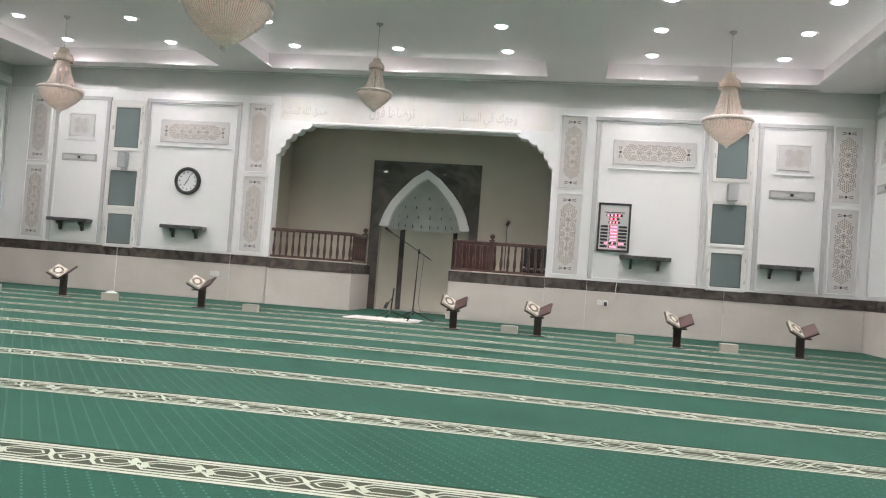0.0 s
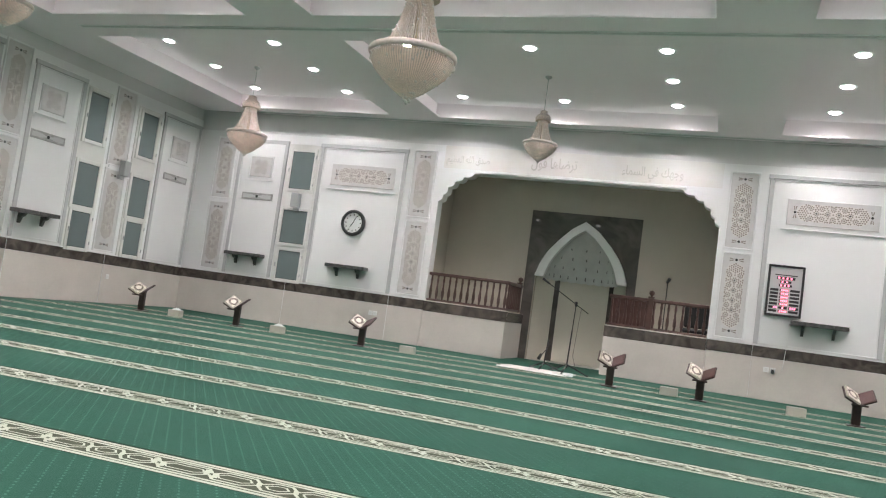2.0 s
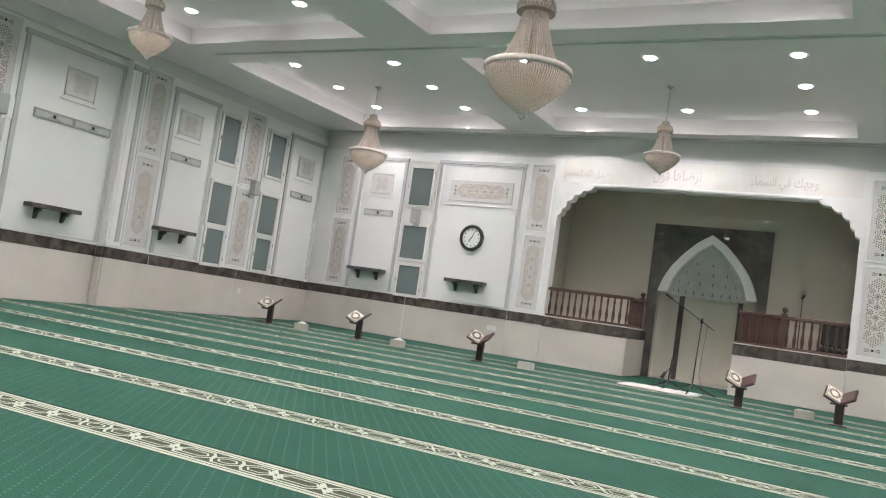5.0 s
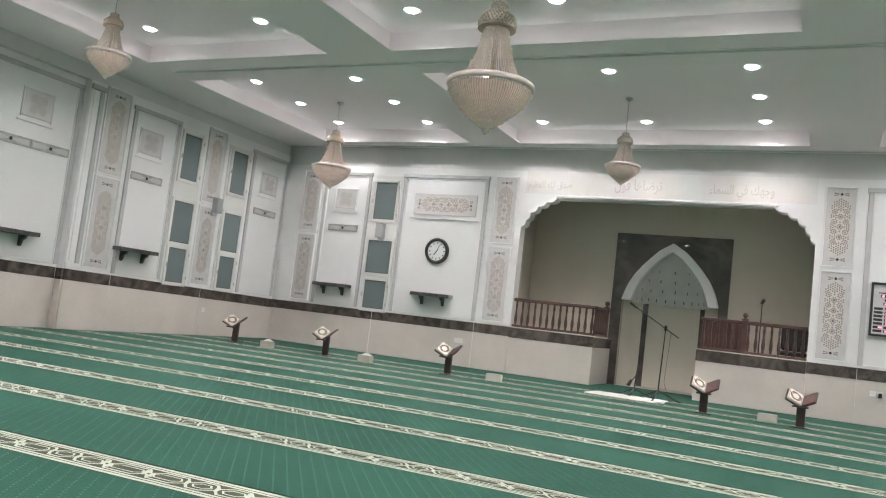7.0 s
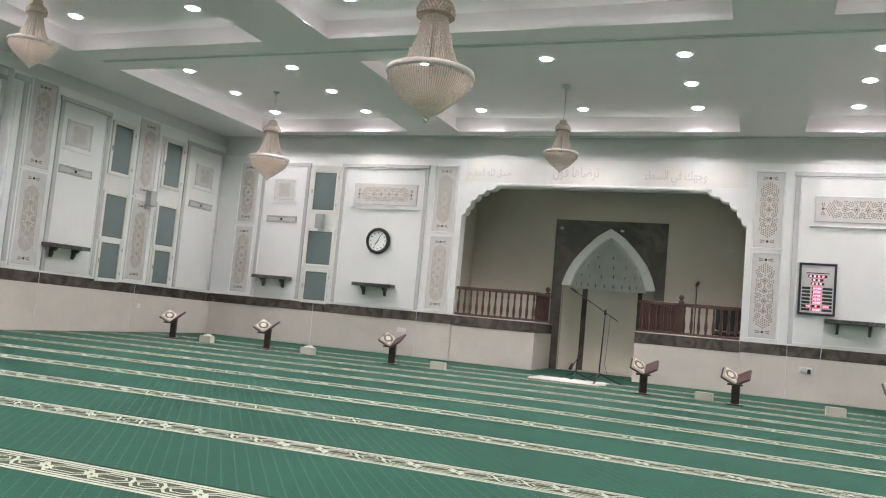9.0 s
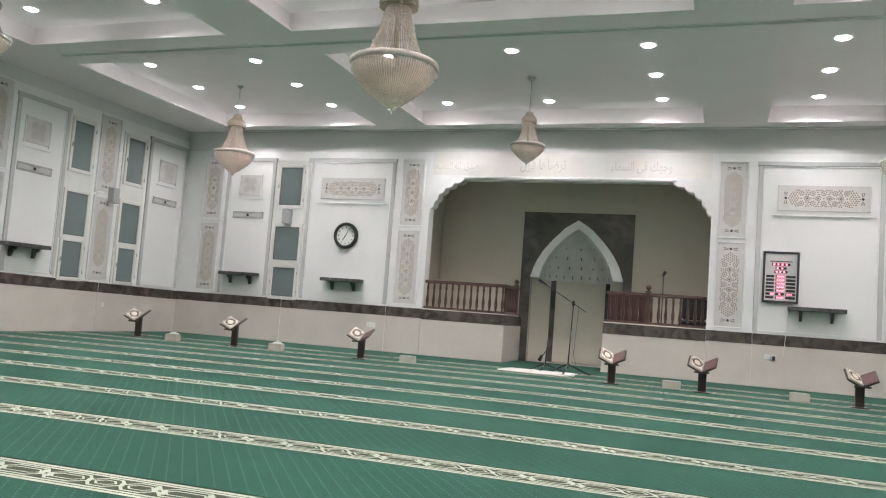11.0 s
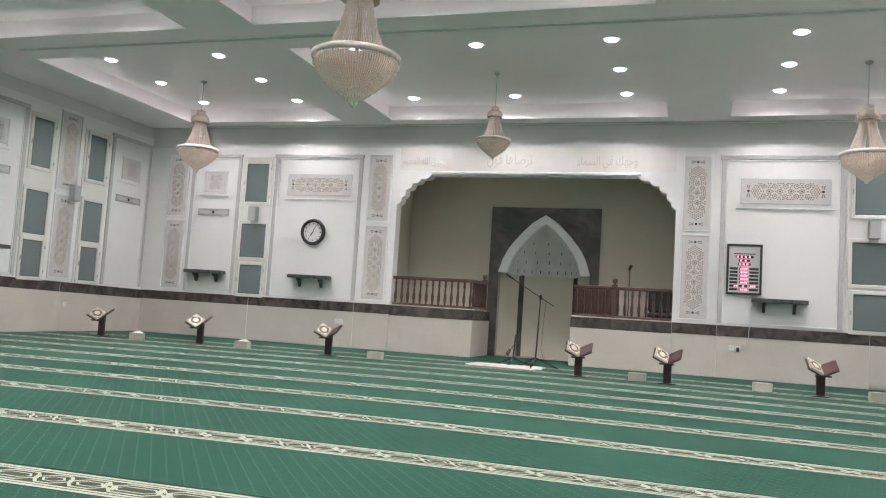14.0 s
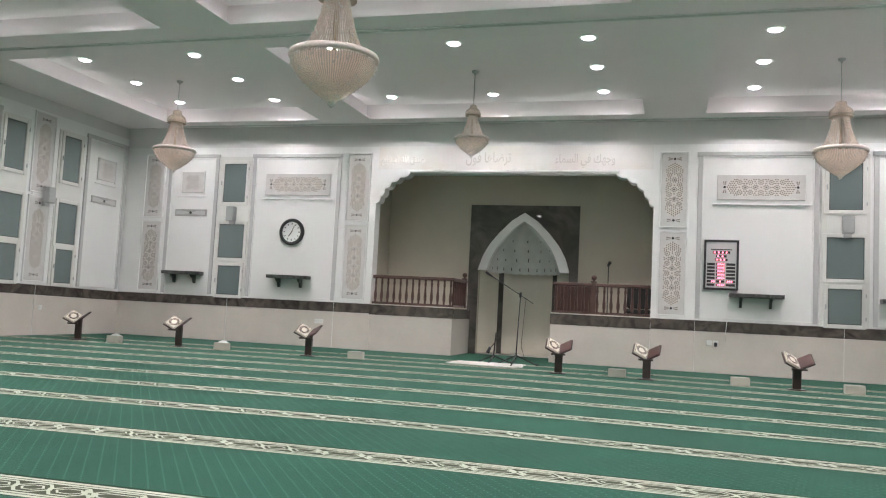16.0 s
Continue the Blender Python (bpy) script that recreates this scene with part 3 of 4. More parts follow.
            box(bm, -w / 2 - 0.07, w / 2 + 0.07, -0.03, 0.0, -0.085, -0.067, bevel=0.004)
            part("ledge", bm, M_WHITE, root, "thin white ledge")
        return root
    return build


def bar_plaque(w, n):
    def build(m):
        root = thing("wall_bar", m, "narrow grey marble bar plaque with a rosette", "wall plaque", "marble bars")
        step = w / n
        for i in range(n):
            boxpart("bar", M_PLAQUE2, root, -w / 2 + i * step + 0.002, -w / 2 + (i + 1) * step - 0.002, -0.02, 0, 0, 0.14, bevel=0.004)
            bh, bs = bmesh.new(), bmesh.new()
            c = -w / 2 + (i + 0.5) * step
            for s in (-1, 1):
                flat(bh, [(c, 0.07), (c + s * step * 0.18, 0.105), (c + s * step * 0.45, 0.11), (c + s * step * 0.45, 0.03), (c + s * step * 0.18, 0.035)], -0.0215)
            flat(bs, [(c + 0.03 * math.cos(a), 0.07 + 0.03 * math.sin(a)) for a in np.linspace(0, 2 * math.pi, 9)[:-1]], -0.0235)
            part("carving", bh, M_GREY, root)
            part("inlay", bs, M_SPOT, root, "black round inlay")
        return root
    return build


M_PLAQUE2 = marble("grey_bar_marble", (0.3, 0.3, 0.29), (0.6, 0.6, 0.58), 0.35, 6.0, 0.6)


def panel_frame(w, z0, z1):
    """A white panel with a grey moulding on its sides and top, centred on x."""
    def build(m):
        root = thing("wall_panel", m, "white wall panel in a grey moulding", "wall panel", "framed wall panels", "structure")
        f = 0.075
        boxpart("field", M_PANEL, root, -w / 2 + f + 0.001, w / 2 - f - 0.001, -0.014, 0, z0 + 0.03, z1 - f - 0.001)
        boxpart("moulding", M_GREY, root, -w / 2, -w / 2 + f, -0.034, 0, z0, z1 - f - 0.001, bevel=0.006)
        boxpart("moulding", M_GREY, root, w / 2 - f, w / 2, -0.034, 0, z0, z1 - f - 0.001, bevel=0.006)
        boxpart("moulding", M_GREY, root, -w / 2 - 0.02, w / 2 + 0.01, -0.04, 0, z1 - f, z1, bevel=0.006)
        for x0, x1, a, b in ((-w / 2 + f + 0.002, -w / 2 + f + 0.022, z0 + 0.03, z1 - f - 0.03), (w / 2 - f - 0.022, w / 2 - f - 0.002, z0 + 0.03, z1 - f - 0.03), (-w / 2 + f + 0.002, w / 2 - f - 0.002, z1 - f - 0.028, z1 - f - 0.004), (-w / 2 + f + 0.002, w / 2 - f - 0.002, z0 + 0.005, z0 + 0.028)):
            boxpart("inner_bead", M_WHITE, root, x0, x1, -0.03, 0, a, b, bevel=0.004)
        return root
    return build


def window(w, panes, z0, z1):
    """A tall cream casement with three frosted panes; panes are pairs of heights."""
    def build(m):
        root = thing("window", m, "cream window with three frosted teal panes", "window", "casement windows", "structure")
        boxpart("casing", M_WFRAME, root, -w / 2 - 0.085, w / 2 + 0.085, -0.022, 0.0, z0, z1, bevel=0.004, label="cream backing casing")
        for k, (a, b) in enumerate(panes):
            pw = w - (0.0 if k == 1 else 0.06)
            fr = part_frame(root, pw + 0.13, a - 0.065, b + 0.065, 0.065)
            boxpart("gasket", M_GASKET, fr, -pw / 2, pw / 2, -0.03, 0.0, a, b)
            boxpart("pane", M_GLASS, fr, -pw / 2 + 0.012, pw / 2 - 0.012, -0.034, -0.0305, a + 0.012, b - 0.012, label="frosted teal glass pane")
            if k != 1:
                for zz in (a + 0.1, b - 0.1):
                    boxpart("hinge", M_ALU, fr, pw / 2 + 0.05, pw / 2 + 0.066, -0.062, -0.0505, zz - 0.03, zz + 0.03)
                boxpart("catch", M_ALU, fr, -pw / 2 - 0.045, -pw / 2 - 0.025, -0.075, -0.0505, (a + b) / 2 - 0.05, (a + b) / 2 + 0.03, bevel=0.004)
        return root
    return build


def part_frame(root, w, z0, z1, f):
    bm = bmesh.new()
    box(bm, -w / 2, -w / 2 + f, -0.05, 0, z0, z1, bevel=0.006)
    box(bm, w / 2 - f, w / 2, -0.05, 0, z0, z1, bevel=0.006)
    box(bm, -w / 2 + f, w / 2 - f, -0.05, 0, z0, z0 + f, bevel=0.006)
    box(bm, -w / 2 + f, w / 2 - f, -0.05, 0, z1 - f, z1, bevel=0.006)
    return part("window_frame", bm, M_WFRAME, root)


def speaker(m):
    root = thing("wall_speaker", m, "small grey column loudspeaker on the wall", "loudspeaker", "wall loudspeakers")
    boxpart("plate", M_PANEL, root, -0.3, 0.3, -0.022, 0, -0.16, 0.16, bevel=0.005)
    boxpart("bracket", M_ALU, root, -0.06, 0.06, -0.09, -0.022, -0.2, -0.11)
    boxpart("cabinet", M_SPK, root, -0.085, 0.085, -0.2, -0.06, -0.14, 0.15, bevel=0.012)
    return root


def shelf(w, tiles):
    def build(m):
        root = thing("wall_shelf", m, "dark marble wall shelf on two brackets", "shelf", "marble wall shelves")
        step = w / tiles
        for i in range(tiles):
            boxpart("shelf_slab", M_SHELF, root, -w / 2 + i * step + 0.001, -w / 2 + (i + 1) * step - 0.001, -0.21, 0, -0.065, 0, bevel=0.006)
        for x in (-w * 0.27, w * 0.27):
            bm = bmesh.new()
            for x0, x1 in ((x - 0.022, x + 0.022),):
                pts = [(-0.165, -0.066), (0.0, -0.066), (0.0, -0.23), (-0.03, -0.235), (-0.055, -0.2), (-0.075, -0.14), (-0.13, -0.115)]
                a = [bm.verts.new((x0, y, z)) for y, z in pts]
                b = [bm.verts.new((x1, y, z)) for y, z in pts]
                bm.faces.new(a)
                bm.faces.new(b[::-1])
                for i in range(len(pts)):
                    j = (i + 1) % len(pts)
                    bm.faces.new((a[j], a[i], b[i], b[j]))
            part("bracket", bm, M_SHELF, root)
        return root
    return build


# north wall
for x0, x1 in ((-10.02, -8.83), (3.18, 4.31)):
    place(("frame", 1.16), panel_frame(1.16, 0.9, 3.75), north((x0 + x1) / 2))
    place(("plaque", "sq"), plaque(0.5, 0.42, "square"), north((x0 + x1) / 2, 2.96, 0.014))
    place(("bar", 0.74), bar_plaque(0.74, 1), north((x0 + x1) / 2, 2.475, 0.014))
for x0, x1 in ((-8.08, -6.153), (0.45, 2.35)):
    place(("frame", 1.91), panel_frame(1.91, 0.9, 3.75), north((x0 + x1) / 2))
    place(("plaque", "wide"), plaque(1.39, 0.43, "wide"), north((x0 + x1) / 2 + 0.05, 2.925, 0.014))
for x in (-10.33, -5.79, 0.055, 4.6):
    place(("plaque", "tallU"), plaque(0.43, 1.27, "tall"), north(x, 2.46))
    place(("plaque", "tallL"), plaque(0.43, 1.4, "tall"), north(x, 0.95))
for x in (-8.455, 2.75):
    place(("window", "n"), window(0.56, [(0.915, 1.49), (1.65, 2.325), (2.775, 3.55)], 0.88, 3.7), north(x))
    place("speaker", speaker, north(x + 0.02, 2.52))
for x in (-9.46, -7.1, 1.4, 3.69):
    place(("shelf", 4), shelf(0.86, 4), north(x, 1.345, 0.014))

# west wall
for yc, w, pq, bar, bz, sz, foot in ((13.65, 1.2, 13.65, 13.63, 2.6, 3.08, 0.92), (10.37, 1.12, 10.26, 10.27, 2.65, 3.14, 0.985)):
    place(("frame", w), panel_frame(w, foot, 3.93), west(yc))
    place(("plaque", "sq"), None, west(pq, sz, 0.014))
    place(("bar", 0.74), None, west(bar, bz, 0.014))
place(("shelf", 4), None, west(10.2, 1.455, 0.014))
for y in (11.26, 12.64):
    place(("window", "w"), window(0.5, [(0.965, 1.6), (1.71, 2.475), (2.9, 3.75)], 0.9, 3.85), west(y))
for y, lift in ((11.94, 0.0), (9.46, 0.06)):
    place(("plaque", "tallWU"), plaque(0.47, 1.42, "tall"), west(y, 2.6 + lift * 0.5))
    place(("plaque", "tallWL"), plaque(0.47, 1.5, "tall"), west(y, 0.99 + lift))
place("speaker", None, west(12.05, 2.55))
place(("frame", 1.79), panel_frame(1.79, 1.02, 3.97), west(7.96, 0, -0.15))
place(("plaque", "sq"), None, west(8.08, 3.2, -0.136))
place(("bar", 1.38), bar_plaque(1.38, 2), west(8.06, 2.73, -0.136))
place(("shelf", 4), None, west(7.9, 1.46, -0.136))
place(("plaque", "tallWU"), None, west(6.72, 2.63, -0.15))
place(("plaque", "tallWL"), None, west(6.72, 1.07, -0.15))
place("speaker", None, west(6.8, 2.75, -0.15))
bm = bmesh.new()
box(bm, XW, XW + 0.03, 8.872, 9.05, ZD + 0.13, 3.925, bevel=0.008)
trim = structure("trim_west", bm, M_WHITE, "white pilaster beside a grey moulding under a grey cap", "trim")
boxpart("inner_strip", M_WHITE, trim, XW + 0.0305, XW + 0.05, 8.915, 9.005, ZD + 0.24, 3.9, bevel=0.006)
boxpart("moulding", M_GREY, trim, XW, XW + 0.045, 9.054, 9.14, ZD + 0.13, 3.925, bevel=0.012)
boxpart("cap", M_GREY, trim, XW, XW + 0.06, 8.872, 9.16, 3.93, 4.02, bevel=0.01)
boxpart("foot", M_WHITE, trim, XW, XW + 0.055, 8.872, 9.16, ZD + 0.125, ZD + 0.205, bevel=0.008)

# east wall
place(("frame", 1.2), None, east(13.65))
place(("plaque", "sq"), None, east(13.65, 3.08, 0.014))
place(("bar", 0.74), None, east(13.65, 2.6, 0.014))

# ---- frieze over the opening ----
frieze = thing("frieze", north(0), "pale stone frieze carved with a line of script", "frieze", kind="structure")
boxpart("frieze_slab", M_FRIEZE, frieze, OX0 + 0.02, OX1 - 0.02, -0.004, 0, 3.45, 3.885)
boxpart("lower_moulding", M_WHITE, frieze, OX0 + 0.65, OX1 - 0.6, -0.035, 0, 3.385, 3.43, bevel=0.008)



def carved(text, x, z, width):
    cu = bpy.data.curves.new("script", "FONT")
    cu.body, cu.extrude, cu.resolution_u, cu.offset = text, 0.02, 4, 0.012
    ob = new("script", cu)
    bpy.context.view_layer.update()
    me = bpy.data.meshes.new_from_object(ob.evaluated_get(bpy.context.evaluated_depsgraph_get()))
    bpy.data.objects.remove(ob)
    xs = [v.co.x for v in me.vertices]
    k = width / (max(xs) - min(xs))
    me.transform(Matrix.Translation((x, -0.006, z)) @ Matrix.Diagonal((k, 1, 1.45 * k, 1)) @ pose(0, 0, 0, 90, 0, 0) @ Matrix.Translation((-min(xs), 0, 0)) @ Matrix.Diagonal((1, 1, 0.4, 1)))
    me.materials.clear()
    me.materials.append(M_RELIEF)
    o = new("script", me)
    o.parent = frieze
    o["label"] = "carved script"


carved("\uFEE2\uFEF4\uFEC8\uFECC\uFEDF\uFE8D \uFEEA\uFEE0\uFEDF\uFE8D \uFED5\uFEAA\uFEBB", -5.35, 3.57, 0.86)
carved("\uFEDD\uFEEE\uFED3 \uFE8E\uFEEB\uFE8E\uFEBF\uFEAE\uFE97", -3.68, 3.58, 0.85)
carved("\uFE80\uFE8E\uFEE4\uFEB4\uFEDF\uFE8D \uFEF2\uFED3 \uFEDA\uFEEC\uFE9F\uFEED", -2.02, 3.57, 1.06)

# ---- prayer niche ----
NX, NY = -2.75, YB
niche = thing("prayer_niche", pose(NX, NY, 0), "domed prayer niche in a dark marble surround", "prayer niche", kind="structure")


def arch_pts(hw, z0, z1, n=14):
    """A pointed arch from its left foot over the tip to its right foot."""
    side = []
    hs, ws = (0, 0.243, 0.45, 0.66, 0.868, 1), (1, 0.9, 0.755, 0.535, 0.27, 0)
    for i in range(n + 1):
        u = i / n
        side.append((hw * float(np.interp(u, hs, ws)), z0 + (z1 - z0) * u))
    return [(-x, z) for x, z in side] + [(x, z) for x, z in side[::-1][1:]]


def ring_prism(bm, outer, inner, y0, y1):
    for k in range(len(outer) - 1):
        quad = [outer[k], outer[k + 1], inner[k + 1], inner[k]]
        prism(bm, quad, y0, y1)


bm = bmesh.new()
out = arch_pts(0.9, 1.69, 2.81)
box(bm, -1.1, -0.9, -0.03, 0.0, 0, 1.69)
box(bm, 0.9, 1.07, -0.03, 0.0, 0, 1.69)
half = len(out) // 2
prism(bm, [(-1.1, 1.69)] + out[:half + 1] + [(0, 2.96), (-1.1, 2.96)], -0.03, 0.0)
prism(bm, out[half:] + [(1.07, 1.69), (1.07, 2.96), (0, 2.96)], -0.03, 0.0)
part("surround", bm, M_SURR, niche, "polished dark marble surround")
bm = bmesh.new()
ring_prism(bm, arch_pts(0.9, 1.66, 2.81), arch_pts(0.72, 1.66, 2.64), -0.09, 0.06)
bmesh.ops.remove_doubles(bm, verts=bm.verts[:], dist=0.0005)
part("arch_band", bm, M_ARCH, niche, "white pointed arch band")
# half dome
bm = bmesh.new()
pts = arch_pts(0.73, 1.64, 2.65, 16)[:17]
rows, seg = [], 36
for i, (x, z) in enumerate(pts):
    w = max(-x, 0.002)
    rows.append([])
    for k in range(seg + 1):
        a = math.pi * k / seg
        lobe = 1 - 0.035 * abs(math.sin(a * 6)) * (1 - i / 16)
        rows[-1].append(bm.verts.new((-w * math.cos(a) * lobe, 0.03 + 0.85 * w * math.sin(a) * lobe, z - (0.02 * abs(math.sin(a * 12)) if i == 0 else 0))))
for a, b in zip(rows, rows[1:]):
    for k in range(seg):
        bm.faces.new((a[k], a[k + 1], b[k + 1], b[k])).smooth = True
part("half_dome", bm, M_DOME, niche, "grey ribbed half dome")
bm = bmesh.new()
for zi, count in ((1, 11), (4, 7), (7, 5), (10, 3)):
    x, z = pts[zi]
    for k in range(count):
        a = math.pi * (k + 1) / (count + 1)
        w = -x * 0.955
        c = Vector((-w * math.cos(a), 0.03 + 0.85 * w * math.sin(a) - 0.004, z + 0.02))
        t = Vector((math.sin(a), math.cos(a), 0)) * 0.011
        up = Vector((0, 0, 0.035))
        bm.faces.new([bm.verts.new(c + v) for v in (-t - up, t - up, t * 0.6 + up, -t * 0.6 + up)])
tagged(part("slits", bm, M_SPOT, niche, "small dark slits in the dome"), kind="stuff")
# curved niche wall with dark strips
bm = bmesh.new()
dk = bmesh.new()
seg, prev = 48, None
for k in range(seg + 1):
    a = math.pi * k / seg
    p = (-0.9 * math.cos(a), 0.72 * math.sin(a))
    q = (-0.96 * math.cos(a), 0.78 * math.sin(a))
    if prev:
        use = dk if k in (14, 15, 34, 35) else bm
        vs = [use.verts.new((*c, z)) for c in (prev[0], p, q, prev[1]) for z in (0, 1.66)]
        for f in ((0, 2, 3, 1), (2, 4, 5, 3), (4, 6, 7, 5), (6, 0, 1, 7), (0, 6, 4, 2), (1, 3, 5, 7)):
            use.faces.new([vs[i] for i in f])
    prev = (p, q)
part("curved_wall", bm, M_NICHE, niche, "beige curved stone wall")
part("dark_strip", dk, M_SURR, niche, "dark marble strips")
bm = bmesh.new()
inner = [(-0.73 * math.cos(math.pi * k / 36), 0.03 + 0.62 * math.sin(math.pi * k / 36)) for k in range(37)]
outer = [(-0.97 * math.cos(math.pi * k / 36), 0.0 + 0.8 * math.sin(math.pi * k / 36)) for k in range(37)]
for k in range(36):
    bm.faces.new([bm.verts.new((*c, 1.662)) for c in (inner[k], inner[k + 1], outer[k + 1], outer[k])])
part("dome_ledge", bm, M_DOME, niche)

# ---- railings on the platforms ----
def railing(x0, x1, post_at, m, label):
    root = thing("railing", m, label, "railing", "platform railings")
    boxpart("top_rail", M_WOOD, root, x0, x1, -0.035, 0.035, 0.5, 0.56, bevel=0.012)
    boxpart("bottom_rail", M_WOOD, root, x0, x1, -0.03, 0.03, 0.014, 0.055, bevel=0.008)
    n = int((x1 - x0) / 0.115)
    for i in range(n):
        x = x0 + (i + 0.5) * (x1 - x0) / n
        key = "baluster"
        if key not in MADE:
            bm = bmesh.new()
            lathe(bm, [(0.02, 0.055), (0.02, 0.1), (0.029, 0.13), (0.03, 0.2), (0.02, 0.28), (0.016, 0.36), (0.024, 0.42), (0.018, 0.46), (0.02, 0.5)], 8)
            MADE[key] = as_mesh(bm, "baluster", M_WOOD)
        o = new("baluster", MADE[key])
        o.parent = root
        o.location = (x, 0, 0)
    for x in post_at:
        bm = bmesh.new()
        box(bm, x - 0.045, x + 0.045, -0.045, 0.045, 0.013, 0.57, bevel=0.008)
        box(bm, x - 0.055, x + 0.055, -0.055, 0.055, 0.5705, 0.595, bevel=0.008)
        lathe(bm, [(0.02, 0.596), (0.02, 0.61), (0.045, 0.635), (0.05, 0.66), (0.04, 0.685), (0.01, 0.705)], 14, x, 0)
        part("post", bm, M_WOOD, root, "turned wooden post with a ball")
    return root


railing(OX0 + 0.01, -3.81, (), pose(0, YN + 0.07, ZD), "red-brown wooden railing with turned balusters")
railing(0.04, 1.05, (0.9,), pose(-3.845, YN + 0.07, ZD, 0, 0, 90), "red-brown wooden return railing with a ball-topped post")
railing(-1.98, OX1 - 0.01, (-1.26,), pose(0, YN + 0.07, ZD), "red-brown wooden railing with a ball-topped post")
screen = thing("wooden_screen", pose(-1.65, YN + 0.32, ZD), "dark wooden screen standing behind the railing", "screen")
boxpart("board", M_WOOD, screen, -0.33, 0.33, -0.02, 0.02, 0, 0.55, bevel=0.008)
for i in range(5):
    boxpart("slat", M_WOOD, screen, -0.3 + i * 0.125, -0.22 + i * 0.125, -0.035, -0.0205, 0.05, 0.5, bevel=0.005)


# ---- chair and small microphone behind the railing ----
chair = thing("office_chair", pose(-0.5, YN + 0.55, ZD), "black office chair behind the railing", "chair")
boxpart("backrest", M_BLACK, chair, -0.21, 0.21, 0.02, 0.1, 0.15, 0.55, bevel=0.035)
boxpart("seat", M_BLACK, chair, -0.22, 0.22, -0.3, 0.1, 0.06, 0.14, bevel=0.03)
bm = bmesh.new()
tube(bm, (0, -0.1, 0.0), (0, -0.1, 0.06), 0.03)
part("stem", bm, M_METAL, chair)
bm = bmesh.new()
lathe(bm, [(0.22, 0.0), (0.22, 0.012), (0.05, 0.03)], 20, 0, -0.1)
part("base", bm, M_BLACK, chair)

small_mic = thing("microphone_stand", pose(-1.05, YN + 0.5, ZD), "slim black microphone stand on the platform", "microphone stand")
bm = bmesh.new()
lathe(bm, [(0.11, 0), (0.11, 0.012), (0.02, 0.025)], 20)
part("base", bm, M_METAL, small_mic)
bm = bmesh.new()
tube(bm, (0, 0, 0.02), (0, 0, 0.9), 0.009)
part("pole", bm, M_METAL, small_mic)
bm = bmesh.new()
tube(bm, (-0.01, 0, 0.9), (0.03, -0.04, 0.97), 0.022, 12, 0.03)
part("microphone", bm, M_BLACK, small_mic)


# ---- microphone stands in front of the niche ----
def tripod(root, r, h):
    for k in range(3):
        a = 0.5 + 2 * math.pi * k / 3
        bm = bmesh.new()
        tube(bm, (0, 0, h), (r * math.cos(a), r * math.sin(a), 0.012), 0.011)
        leg = part("leg", bm, M_METAL, root)
        bm = bmesh.new()
        tube(bm, (r * 0.94 * math.cos(a), r * 0.94 * math.sin(a), 0.018), (r * 1.06 * math.cos(a), r * 1.06 * math.sin(a), 0.013), 0.014)
        part("rubber_foot", bm, M_BLACK, leg)


tall = thing("boom_microphone_stand", pose(-2.31, 12.8, 0.0), "tall black boom microphone stand on the carpet", "microphone stand")
tripod(tall, 0.36, 0.16)
for name, p, q, r in (("pole", (0, 0, 0.1), (0.02, 0, 0.7), 0.011), ("upper_pole", (0.02, 0, 0.7), (0.035, 0, 1.15), 0.008), ("boom", (-0.42, -0.05, 1.4), (0.24, 0.03, 1.0), 0.007)):
    bm = bmesh.new()
    tube(bm, p, q, r)
    part(name, bm, M_METAL, tall)
bm = bmesh.new()
tube(bm, (0.035, -0.012, 1.09), (0.035, -0.012, 1.17), 0.02)
part("clutch", bm, M_BLACK, tall)
bm = bmesh.new()
tube(bm, (-0.54, -0.07, 1.475), (-0.42, -0.05, 1.4), 0.021, 12, 0.013)
part("microphone", bm, M_BLACK, tall)
bm = bmesh.new()
for a, b in (((0.12, 0.02, 1.07), (0.1, 0.03, 0.8)), ((0.1, 0.03, 0.8), (0.07, 0.05, 0.3)), ((0.07, 0.05, 0.3), (0.16, 0.1, 0.012))):
    tube(bm, a, b, 0.0035, 6)
part("cable", bm, M_BLACK, tall)

low = thing("short_microphone_stand", pose(-2.73, 13.05, 0.0), "short black microphone stand on the carpet", "microphone stand")
tripod(low, 0.3, 0.12)
for name, p, q, r in (("pole", (0, 0, 0.08), (0.03, 0, 0.5), 0.012), ("arm", (0.03, 0, 0.36), (-0.05, -0.03, 0.24), 0.008)):
    bm = bmesh.new()
    tube(bm, p, q, r)
    part(name, bm, M_METAL, low)
bm = bmesh.new()
tube(bm, (-0.05, -0.03, 0.26), (-0.09, -0.05, 0.16), 0.024, 12, 0.03)
part("microphone", bm, M_BLACK, low)

# fleece mat
bm = bmesh.new()
nx, ny = 26, 18
grid = [[bm.verts.new((-0.56 + 1.12 * i / nx + 0.02 * noise.noise((i, j, 3)), -0.36 + 0.72 * j / ny + 0.02 * noise.noise((j, i, 9)), 0.02 + 0.012 * noise.noise((i * 0.7, j * 0.7, 0)))) for j in range(ny + 1)] for i in range(nx + 1)]
for i in range(nx):
    for j in range(ny):
        bm.faces.new((grid[i][j], grid[i + 1][j], grid[i + 1][j + 1], grid[i][j + 1])).smooth = True
edge = [e for e in bm.edges if e.is_boundary]
ext = bmesh.ops.extrude_edge_only(bm, edges=edge)["geom"]
for v in ext:
    if isinstance(v, bmesh.types.BMVert):
        v.co.z = 0.0095
mat_ob = tagged(part("fleece_mat", bm, M_RUG), "white fleece prayer mat lying on the carpet", "mat")
